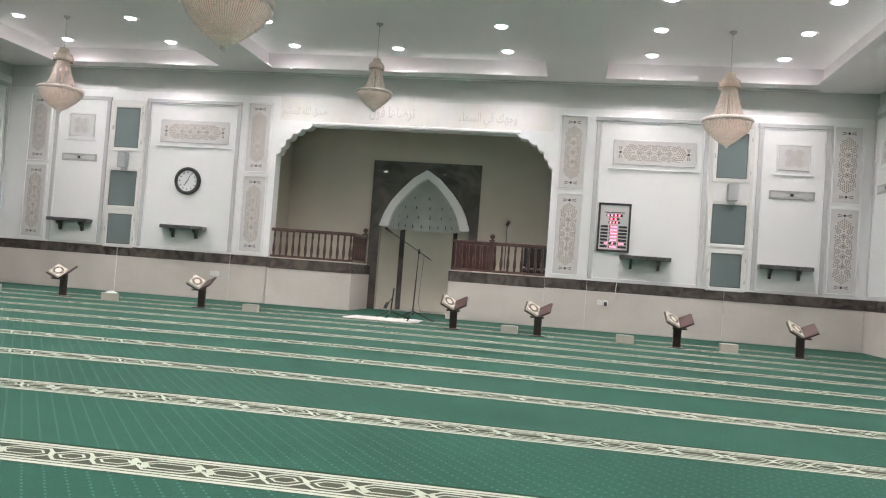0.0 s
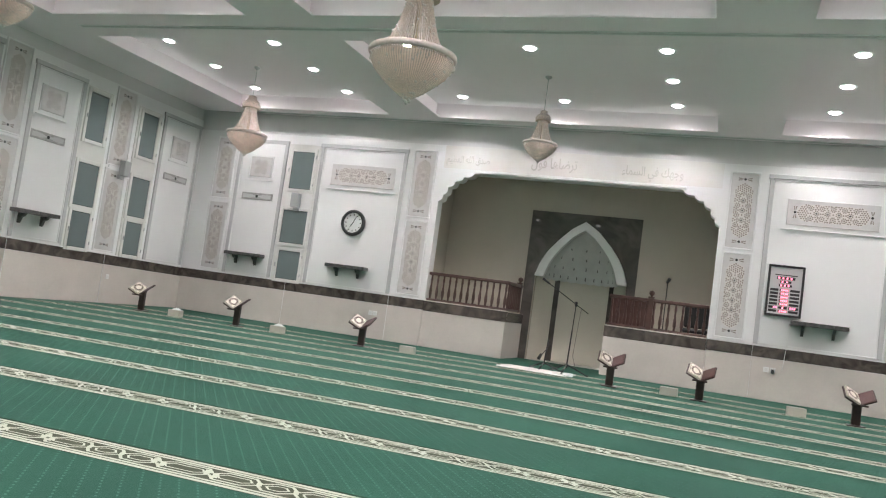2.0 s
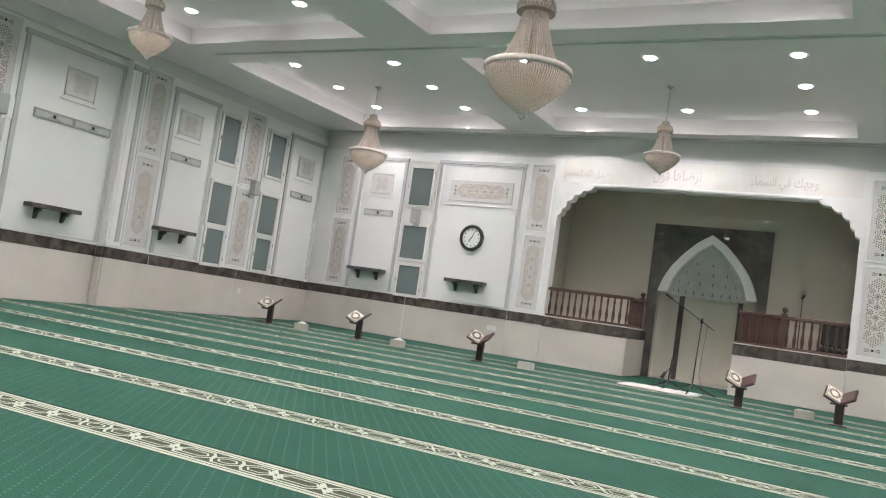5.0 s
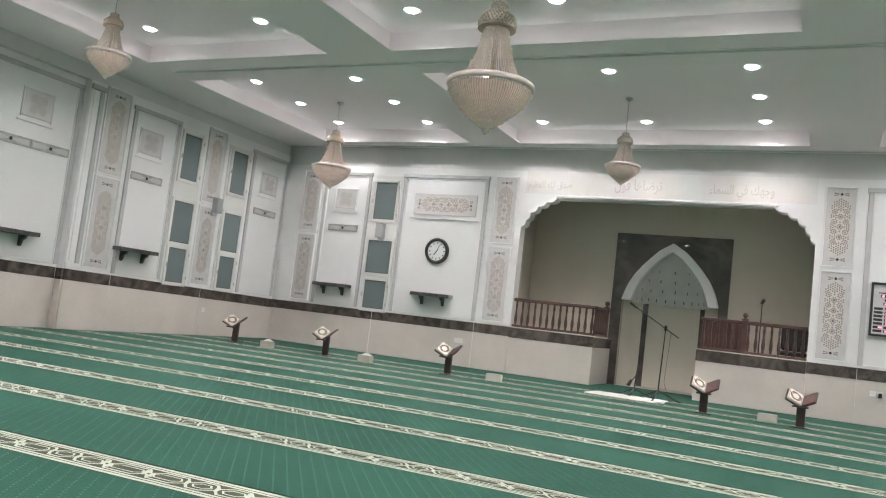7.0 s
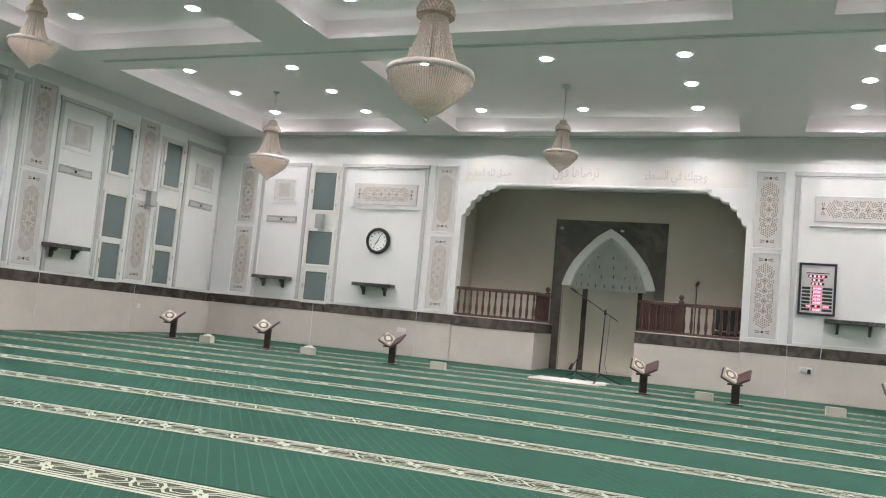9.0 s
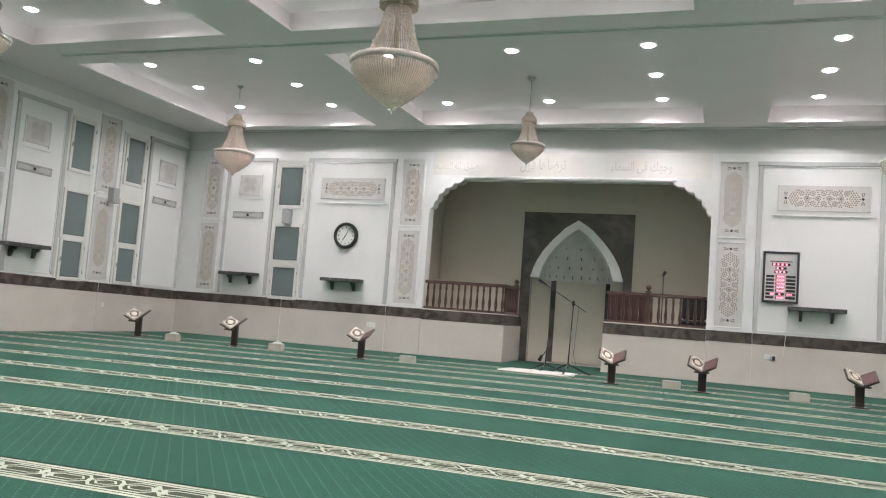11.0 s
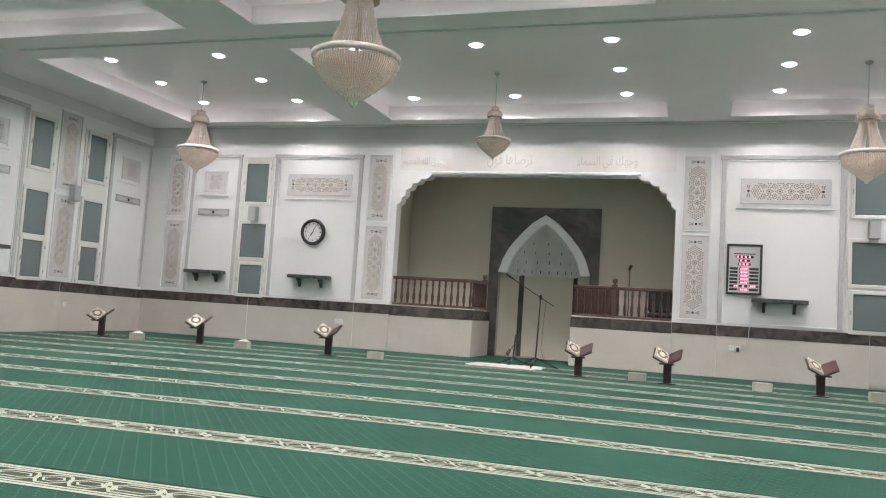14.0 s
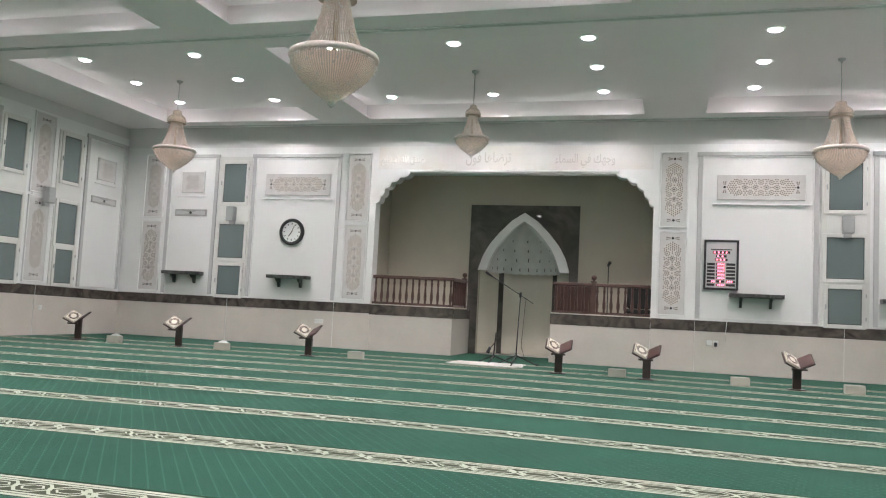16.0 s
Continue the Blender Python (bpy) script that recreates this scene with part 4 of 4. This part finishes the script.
mat_ob.matrix_basis = pose(-2.73, 12.55, -0.004, 0, 0, -3)
adapter = thing("power_adapter", pose(-2.2, 12.42, 0.0), "small white power adapter on the carpet", "adapter")
boxpart("case", M_SOCKET, adapter, -0.07, 0.07, -0.04, 0.04, 0, 0.05, bevel=0.01)


# ---- book stands ----
def book_stand(m):
    root = thing("book_stand", m, "dark wooden book stand with an open book", "book stand", "book stands along the wall")
    boxpart("base", M_STAND, root, -0.11, 0.11, -0.09, 0.09, 0.0, 0.015, bevel=0.006)
    boxpart("post", M_STAND, root, -0.055, 0.055, -0.03, 0.03, 0.015, 0.36, bevel=0.008)
    for s in (-1, 1):
        bm = bmesh.new()
        box(bm, 0.0, 0.215, -0.14, 0.14, -0.016, 0.0, bevel=0.005)
        wing = part("wing", bm, M_STAND, root)
        wing.matrix_basis = pose(0, -0.02, 0.335, 27, 0, 0) @ pose(0, 0, 0, 0, -30 * s, 0) @ Matrix.Diagonal((s, 1, 1, 1))
    bm = bmesh.new()
    box(bm, -0.2, 0.2, -0.015, 0.0, 0, 0.022)
    lip = part("lip", bm, M_STAND, root)
    lip.matrix_basis = pose(0, -0.15, 0.275, 27, 0, 0) @ Matrix.Diagonal((0.5, 1, 1, 1))
    return root


def book():
    def build(m):
        root = thing("open_book", m, "open book with a printed medallion page and maroon cover", "book", "books on the stands")
        for s in (-1, 1):
            wing = pose(0, -0.02, 0.335, 27, 0, 0) @ pose(0, 0, 0, 0, -30 * s, 0) @ Matrix.Diagonal((s, 1, 1, 1))
            bm = bmesh.new()
            box(bm, 0.003, 0.205, -0.138, 0.138, 0.001, 0.006)
            part("cover", bm, M_COVER, root, "maroon cover").matrix_basis = wing
            bm = bmesh.new()
            top = 0.036 if s < 0 else 0.012
            box(bm, 0.004, 0.198, -0.132, 0.132, 0.0065, top, bevel=0.004)
            pages = part("page_block", bm, M_PAGE if s < 0 else M_COVER, root, "cream pages" if s < 0 else "")
            pages.matrix_basis = wing
            if s < 0:
                bm = bmesh.new()
                n = 24
                for k in range(n):
                    a0, a1 = 2 * math.pi * k / n, 2 * math.pi * (k + 0.8) / n
                    q = [(0.1 + r * 0.078 * math.cos(a), r * 0.1 * math.sin(a), top + 0.001) for r, a in ((1, a0), (1, a1), (0.56, a1), (0.56, a0))]
                    bm.faces.new([bm.verts.new(c) for c in q])
                for x0, x1, y0, y1 in ((0.012, 0.19, -0.126, -0.12), (0.012, 0.19, 0.12, 0.126), (0.012, 0.018, -0.12, 0.12), (0.184, 0.19, -0.12, 0.12)):
                    bm.faces.new([bm.verts.new((x, y, top + 0.001)) for x, y in ((x0, y0), (x1, y0), (x1, y1), (x0, y1))])
                part("print", bm, M_INK, pages, "brown medallion print")
        return root
    return build


for x, turn, dy in ((-9.75, 4, 0), (-7.76, -3, 0), (-5.41, 2, 0), (-1.48, 4, 0), (-0.25, -4, 0), (1.69, 3, 0), (3.32, 0, 0)):
    place("book_stand", book_stand, pose(x, 11.69 + dy, 0.0, 0, 0, turn))
    place("book", book(), pose(x, 11.69 + dy, 0.001, 0, 0, turn))


# ---- tissue boxes ----
def tissue_box(m):
    root = thing("tissue_box", m, "beige tissue box on the carpet", "tissue box", "tissue boxes along the row")
    boxpart("carton", M_TISSUE, root, -0.12, 0.12, -0.06, 0.06, 0.0, 0.115, bevel=0.006)
    boxpart("top_slot", M_WFRAME, root, -0.07, 0.07, -0.02, 0.02, 0.1155, 0.118)
    return root


def tissue(m):
    bm = bmesh.new()
    n = 12
    prev = None
    for i in range(n + 1):
        x = -0.09 + 0.18 * i / n
        h = 0.032 * math.sin(math.pi * i / n) * (1 + 0.5 * noise.noise((i * 0.9, 0, 5))) + 0.004
        row = [bm.verts.new((x + 0.01 * noise.noise((i, k, 2)), -0.03 + 0.03 * k, h if k == 1 else 0.002)) for k in range(3)]
        if prev:
            for k in range(2):
                bm.faces.new((prev[k], row[k], row[k + 1], prev[k + 1]))
        prev = row
    ob = part("tissue", bm, M_PAPER)
    ob.matrix_basis = m
    return tagged(ob, "white paper tissue pulled from a box", "tissue", "pulled tissues")


for x, y, puff in ((-8.97, 11.65, 1), (-6.95, 11.7, 1), (-4.63, 11.75, 0), (-0.66, 11.8, 0), (0.99, 11.8, 0), (2.4, 11.75, 0)):
    place("tissue_box", tissue_box, pose(x, y, 0.0, 0, 0, 4 * math.sin(x)))
    if puff:
        place("tissue", tissue, pose(x + 0.02, y, 0.1185, 0, 0, 10))


# ---- clock, display, sockets ----
clock = thing("wall_clock", north(-7.13, 2.2, 0.0145), "round black-rimmed wall clock with a white dial", "clock")
bm = bmesh.new()
prof = [(0.2, -0.02), (0.2, -0.05), (0.225, -0.06), (0.25, -0.055), (0.262, -0.03), (0.262, 0.0)]
rings = [[bm.verts.new((r * math.cos(2 * math.pi * k / 48), y, r * math.sin(2 * math.pi * k / 48))) for k in range(48)] for r, y in prof]
for a, b in zip(rings, rings[1:]):
    for k in range(48):
        bm.faces.new((a[k], a[(k + 1) % 48], b[(k + 1) % 48], b[k])).smooth = True
part("rim", bm, M_BLACK, clock, "black plastic rim")
bm = bmesh.new()
prism(bm, [(0.201 * math.cos(a), 0.201 * math.sin(a)) for a in np.linspace(0, 2 * math.pi, 49)[:-1]], -0.021, -0.003)
part("dial", bm, M_FACE, clock, "white dial")
bm = bmesh.new()
for k in range(12):
    a = k * math.pi / 6
    c, s = math.cos(a), math.sin(a)
    flat(bm, [(r * c - w * s, r * s + w * c) for r, w in ((0.145, -0.009), (0.175, -0.009), (0.175, 0.009), (0.145, 0.009))], -0.0225)
for k in range(60):
    a = k * math.pi / 30
    c, s = math.cos(a), math.sin(a)
    flat(bm, [(r * c - w * s, r * s + w * c) for r, w in ((0.186, -0.002), (0.194, -0.002), (0.194, 0.002), (0.186, 0.002))], -0.0225)
tagged(part("marks", bm, M_SPOT, clock, "black hour marks"), kind="stuff")
for name, ang, ln, w in (("minute_hand", 66, 0.155, 0.006), ("hour_hand", 236, 0.12, 0.009)):
    a = radians(ang)
    c, s = math.cos(a), math.sin(a)
    bm = bmesh.new()
    prism(bm, [(r * c - q * s, r * s + q * c) for r, q in ((-0.03, -w), (ln * 0.7, -w), (ln, 0), (ln * 0.7, w), (-0.03, w))], -0.028 - 0.003 * w * 100, -0.026)
    part(name, bm, M_SPOT, clock, "black hand")

disp = thing("prayer_time_display", north(0.848, 1.394, 0.0145), "black-framed prayer time board with red digits", "display board")
W2, H2 = 0.278, 0.845
for a in ((-W2, -W2 + 0.035, 0, H2), (W2 - 0.035, W2, 0, H2), (-W2 + 0.035, W2 - 0.035, 0, 0.035), (-W2 + 0.035, W2 - 0.035, H2 - 0.035, H2)):
    boxpart("frame_bar", M_BLACK, disp, a[0], a[1], -0.05, 0, a[2], a[3], bevel=0.004)
boxpart("face", M_DISP, disp, -W2 + 0.036, W2 - 0.036, -0.03, -0.001, 0.036, H2 - 0.036, label="grey printed face")
bars, reds = bmesh.new(), bmesh.new()
for i in range(7):
    z = 0.065 + i * 0.058
    for x0, x1 in ((-0.225, -0.1), (-0.078, 0.058), (0.08, 0.225)):
        flat(bars, [(x0, z), (x1, z), (x1, z + 0.04), (x0, z + 0.04)], -0.0315)
    for x0 in ((-0.055, -0.025, 0.005, 0.032) if i != 1 else (-0.15, -0.12, -0.02, 0.1, 0.13, 0.16)):
        flat(reds, [(x0 - 0.004, z + 0.006), (x0 + 0.02, z + 0.006), (x0 + 0.022, z + 0.034), (x0 - 0.002, z + 0.034)], -0.033)
for z, w, h in ((0.49, 0.1, 0.04), (0.55, 0.085, 0.04), (0.61, 0.14, 0.045)):
    flat(bars, [(-w, z), (w, z), (w, z + h), (-w, z + h)], -0.0315)
    k = int(w / 0.03)
    for i in range(k):
        x0 = -w + 0.02 + i * (2 * w - 0.03) / k
        flat(reds, [(x0, z + 0.007), (x0 + 0.028, z + 0.007), (x0 + 0.03, z + h - 0.007), (x0 + 0.002, z + h - 0.007)], -0.033)
flat(bars, [(-0.17, 0.675), (0.17, 0.675), (0.17, 0.69), (-0.17, 0.69)], -0.0315)
tagged(part("label_bar", bars, M_BLACK, disp, "dark label bars"), kind="stuff")
tagged(part("digits", reds, M_RED, disp, "glowing red digits"), kind="stuff")
bm = bmesh.new()
for k in range(20):
    a0, a1 = 2 * math.pi * k / 20, 2 * math.pi * (k + 1) / 20
    flat(bm, [(r * math.cos(a), 0.735 + r * math.sin(a)) for r, a in ((0.03, a0), (0.03, a1), (0.024, a1), (0.024, a0))], -0.0315)
part("emblem", bm, M_ALU, disp, "thin grey ring emblem")
bm = bmesh.new()
tube(bm, (1.0, YN - 0.03, 1.27), (0.97, YN - 0.02, 1.15), 0.006, 6)
tube(bm, (0.97, YN - 0.02, 1.15), (0.96, YN - 0.042, 0.87), 0.004, 6)
tube(bm, (0.96, YN - 0.042, 0.87), (0.93, YN - 0.045, 0.52), 0.004, 6)
tagged(part("cable", bm, M_SOCKET), "thin white cable hanging down the wall", "cable")


def socket(m):
    root = thing("wall_socket", m, "white square wall socket", "socket", "wall sockets")
    boxpart("plate", M_SOCKET, root, -0.043, 0.043, -0.009, 0, -0.043, 0.043, bevel=0.004)
    boxpart("insert", M_WFRAME, root, -0.022, 0.022, -0.011, -0.0092, -0.022, 0.022)
    return root


for m in (north(-6.48, 0.49, 0.036), north(-6.385, 0.49, 0.036), north(0.69, 0.5, 0.036), north(0.79, 0.5, 0.036), west(12.15, 0.5, 0.036)):
    place("socket", socket, m)
plug = thing("power_plug", north(0.79, 0.485, 0.048), "black power plug in a wall socket", "plug")
boxpart("body", M_BLACK, plug, -0.025, 0.025, -0.045, 0, -0.04, 0.03, bevel=0.008)


# ---- chandeliers ----
SPIN = random.Random(3)


def octa(bm, c, r, h):
    turn = Euler((SPIN.uniform(-0.5, 0.5), SPIN.uniform(-0.5, 0.5), SPIN.uniform(0, 3.1))).to_matrix()
    vs = [bm.verts.new(Vector(c) + turn @ Vector(p)) for p in ((0, 0, h), (r, 0, 0), (0, r, 0), (-r, 0, 0), (0, -r, 0), (0, 0, -h))]
    for i in range(4):
        j = 1 + (i + 1) % 4
        bm.faces.new((vs[0], vs[1 + i], vs[j]))
        bm.faces.new((vs[5], vs[j], vs[1 + i]))


def strands(bm, profile, n, step, r, rng, jitter=0.004):
    """Bead strings that follow a profile of radius and height all round."""
    length = [0.0]
    for (a, b), (c, d) in zip(profile, profile[1:]):
        length.append(length[-1] + math.hypot(c - a, d - b))
    count = int(length[-1] / step)
    for i in range(count + 1):
        s = length[-1] * i / count
        for k in range(1, len(length)):
            if s <= length[k] + 1e-9:
                u = (s - length[k - 1]) / (length[k] - length[k - 1])
                rr = profile[k - 1][0] + u * (profile[k][0] - profile[k - 1][0])
                z = profile[k - 1][1] + u * (profile[k][1] - profile[k - 1][1])
                break
        m = max(6, int(n * min(1, rr / (profile[0][0] + 1e-6)))) if rr < 0.6 * max(p[0] for p in profile) else n
        for j in range(m):
            a = 2 * math.pi * (j + 0.5 * (i % 2)) / m + rng.uniform(-0.02, 0.02)
            octa(bm, (rr * math.cos(a) + rng.uniform(-jitter, jitter), rr * math.sin(a) + rng.uniform(-jitter, jitter), z), r * rng.uniform(0.8, 1.15), r * rng.uniform(0.9, 1.3))


def columns(bm, profile, n, step, r):
    """Straight bead strings down a profile, one below the other, thinning out towards its narrow end."""
    length = np.concatenate(([0.0], np.cumsum([math.hypot(c - a, d - b) for (a, b), (c, d) in zip(profile, profile[1:])])))
    widest = max(p[0] for p in profile)
    for v in np.arange(0.0, length[-1], step):
        rr = float(np.interp(v, length, [p[0] for p in profile]))
        z = float(np.interp(v, length, [p[1] for p in profile]))
        share = 1 if rr > 0.34 * widest else 2 if rr > 0.15 * widest else 4
        for j in range(0, n, share):
            a = 2 * math.pi * j / n
            octa(bm, (rr * math.cos(a), rr * math.sin(a), z), r, r * 1.15)


def bead(bm, p, r):
    """A small round bead of eight sides."""
    rings = [[bm.verts.new((p[0] + r * c * math.cos(k * math.pi / 4), p[1] + r * c * math.sin(k * math.pi / 4), p[2] + r * h)) for k in range(8)] for c, h in ((0.5, -0.87), (0.94, -0.35), (0.94, 0.35), (0.5, 0.87))]
    for a, b in zip(rings, rings[1:]):
        for k in range(8):
            bm.faces.new((a[k], a[(k + 1) % 8], b[(k + 1) % 8], b[k])).smooth = True
    for ring in (rings[0][::-1], rings[-1]):
        bm.faces.new(ring).smooth = True


def chandelier(s, rod):
    """Scale s is 1 for a rim of 0.355 m radius; the origin is at the rim, rod is the drop from the ceiling."""
    def build(m):
        rng = random.Random(7)
        root = thing("chandelier", m, "rose crystal basket chandelier hung on a rod", "chandelier", "crystal chandeliers")
        q = lambda prof: [(r * s, z * s) for r, z in prof]
        bm = bmesh.new()
        lathe(bm, q([(0.33, -0.012), (0.345, -0.022), (0.36, -0.012), (0.364, 0.004), (0.358, 0.026), (0.34, 0.036), (0.325, 0.026), (0.322, 0.004), (0.33, -0.012)]), 48, caps=False)
        part("rim", bm, M_RIM, root, "frosted rose rim")
        basket = q([(0.335, -0.03), (0.325, -0.08), (0.28, -0.15), (0.21, -0.215), (0.14, -0.275), (0.07, -0.325), (0.02, -0.355)])
        bm = bmesh.new()
        lathe(bm, [(r * 0.95, z) for r, z in basket], 40, caps=False)
        part("basket_liner", bm, M_LINER, root)
        bm = bmesh.new()
        columns(bm, basket, 96, 0.0125 * s, 0.0066 * s)
        tagged(part("basket_bead_net", bm, M_CRYSTAL, root, "hanging rose crystal beads"), kind="stuff")
        bell = q([(0.265, 0.04), (0.205, 0.12), (0.155, 0.24), (0.118, 0.38), (0.1, 0.48)])
        bm = bmesh.new()
        lathe(bm, q([(0.02, 0.02), (0.026, 0.1), (0.018, 0.2), (0.024, 0.34), (0.02, 0.48)]), 14)
        part("core", bm, M_BRASS, root, "brass centre column")
        for a in np.linspace(0, 2 * math.pi, 7)[:-1]:
            bm = bmesh.new()
            for (r0, z0), (r1, z1) in zip(bell, bell[1:]):
                tube(bm, (r0 * 0.94 * math.cos(a), r0 * 0.94 * math.sin(a), z0), (r1 * 0.94 * math.cos(a), r1 * 0.94 * math.sin(a), z1), 0.005 * s, 6)
            part("stay", bm, M_BRASS, root, "thin brass stay")
        bm = bmesh.new()
        columns(bm, bell, 58, 0.0125 * s, 0.0068 * s)
        tagged(part("bell_bead_net", bm, M_CRYSTAL, root, "rose crystal bead strings"), kind="stuff")
        crown = q([(0.1, 0.48), (0.15, 0.5), (0.155, 0.53), (0.14, 0.58), (0.08, 0.63), (0.06, 0.66), (0.07, 0.69), (0.02, 0.71)])
        bm = bmesh.new()
        lathe(bm, [(r * 0.92, z) for r, z in crown], 28, caps=False)
        part("crown_liner", bm, M_LINER, root)
        bm = bmesh.new()
        strands(bm, crown, 30, 0.024 * s, 0.0125 * s, rng)
        tagged(part("crown_bead_net", bm, M_CRYSTAL, root), kind="stuff")
        bm = bmesh.new()
        for i in range(30):
            a = rng.uniform(0, 2 * math.pi)
            u = rng.uniform(0.3, 0.355) * s
            octa(bm, (u * math.cos(a), u * math.sin(a), rng.uniform(-0.09, -0.045) * s), 0.009 * s, 0.018 * s)
        for i in range(70):
            k = rng.uniform(0, 5.999)
            b0, b1 = basket[int(k)], basket[int(k) + 1]
            u = (b0[0] + (k % 1) * (b1[0] - b0[0])) * 1.03
            a = rng.uniform(0, 2 * math.pi)
            bead(bm, (u * math.cos(a), u * math.sin(a), b0[1] + (k % 1) * (b1[1] - b0[1])), 0.011 * s)
        for i in range(60):
            k = rng.uniform(0, 3.999)
            b0, b1 = bell[int(k)], bell[int(k) + 1]
            u = (b0[0] + (k % 1) * (b1[0] - b0[0])) * 1.03
            a = rng.uniform(0, 2 * math.pi)
            bead(bm, (u * math.cos(a), u * math.sin(a), b0[1] + (k % 1) * (b1[1] - b0[1])), 0.011 * s)
        for i in range(8):
            bead(bm, (0.02 * s * math.cos(i), 0.02 * s * math.sin(i), (-0.36 - 0.012 * (i % 3)) * s), 0.013 * s)
        tagged(part("glint_net", bm, M_GLINT, root, "clear faceted drops"), kind="stuff")
        bm = bmesh.new()
        lathe(bm, q([(0.154, 0.478), (0.16, 0.482), (0.154, 0.49)]), 32)
        part("collar", bm, M_BRASS, root, "brass collar")
        bm = bmesh.new()
        tube(bm, (0, 0, 0.7 * s), (0, 0, rod - 0.03), 0.0045)
        part("rod", bm, M_ALU, root, "thin grey rod")
        bm = bmesh.new()
        lathe(bm, [(0.01, rod - 0.06), (0.02, rod - 0.04), (0.05, rod - 0.025), (0.055, rod - 0.001)], 24)
        part("canopy", bm, M_ALU, root, "grey metal ceiling cup")
        return root
    return build


for x, y, z, s in ((-8.4, 12.1, 3.38, 1.0), (2.26, 12.1, 3.3, 1.0), (-3.03, 12.1, 3.53, 0.76), (-3.19, 7.1, 3.22, 1.22), (-8.63, 7.1, 3.76, 0.79)):
    place(("chandelier", s, z), chandelier(s, ZC - z), pose(x, y, z))
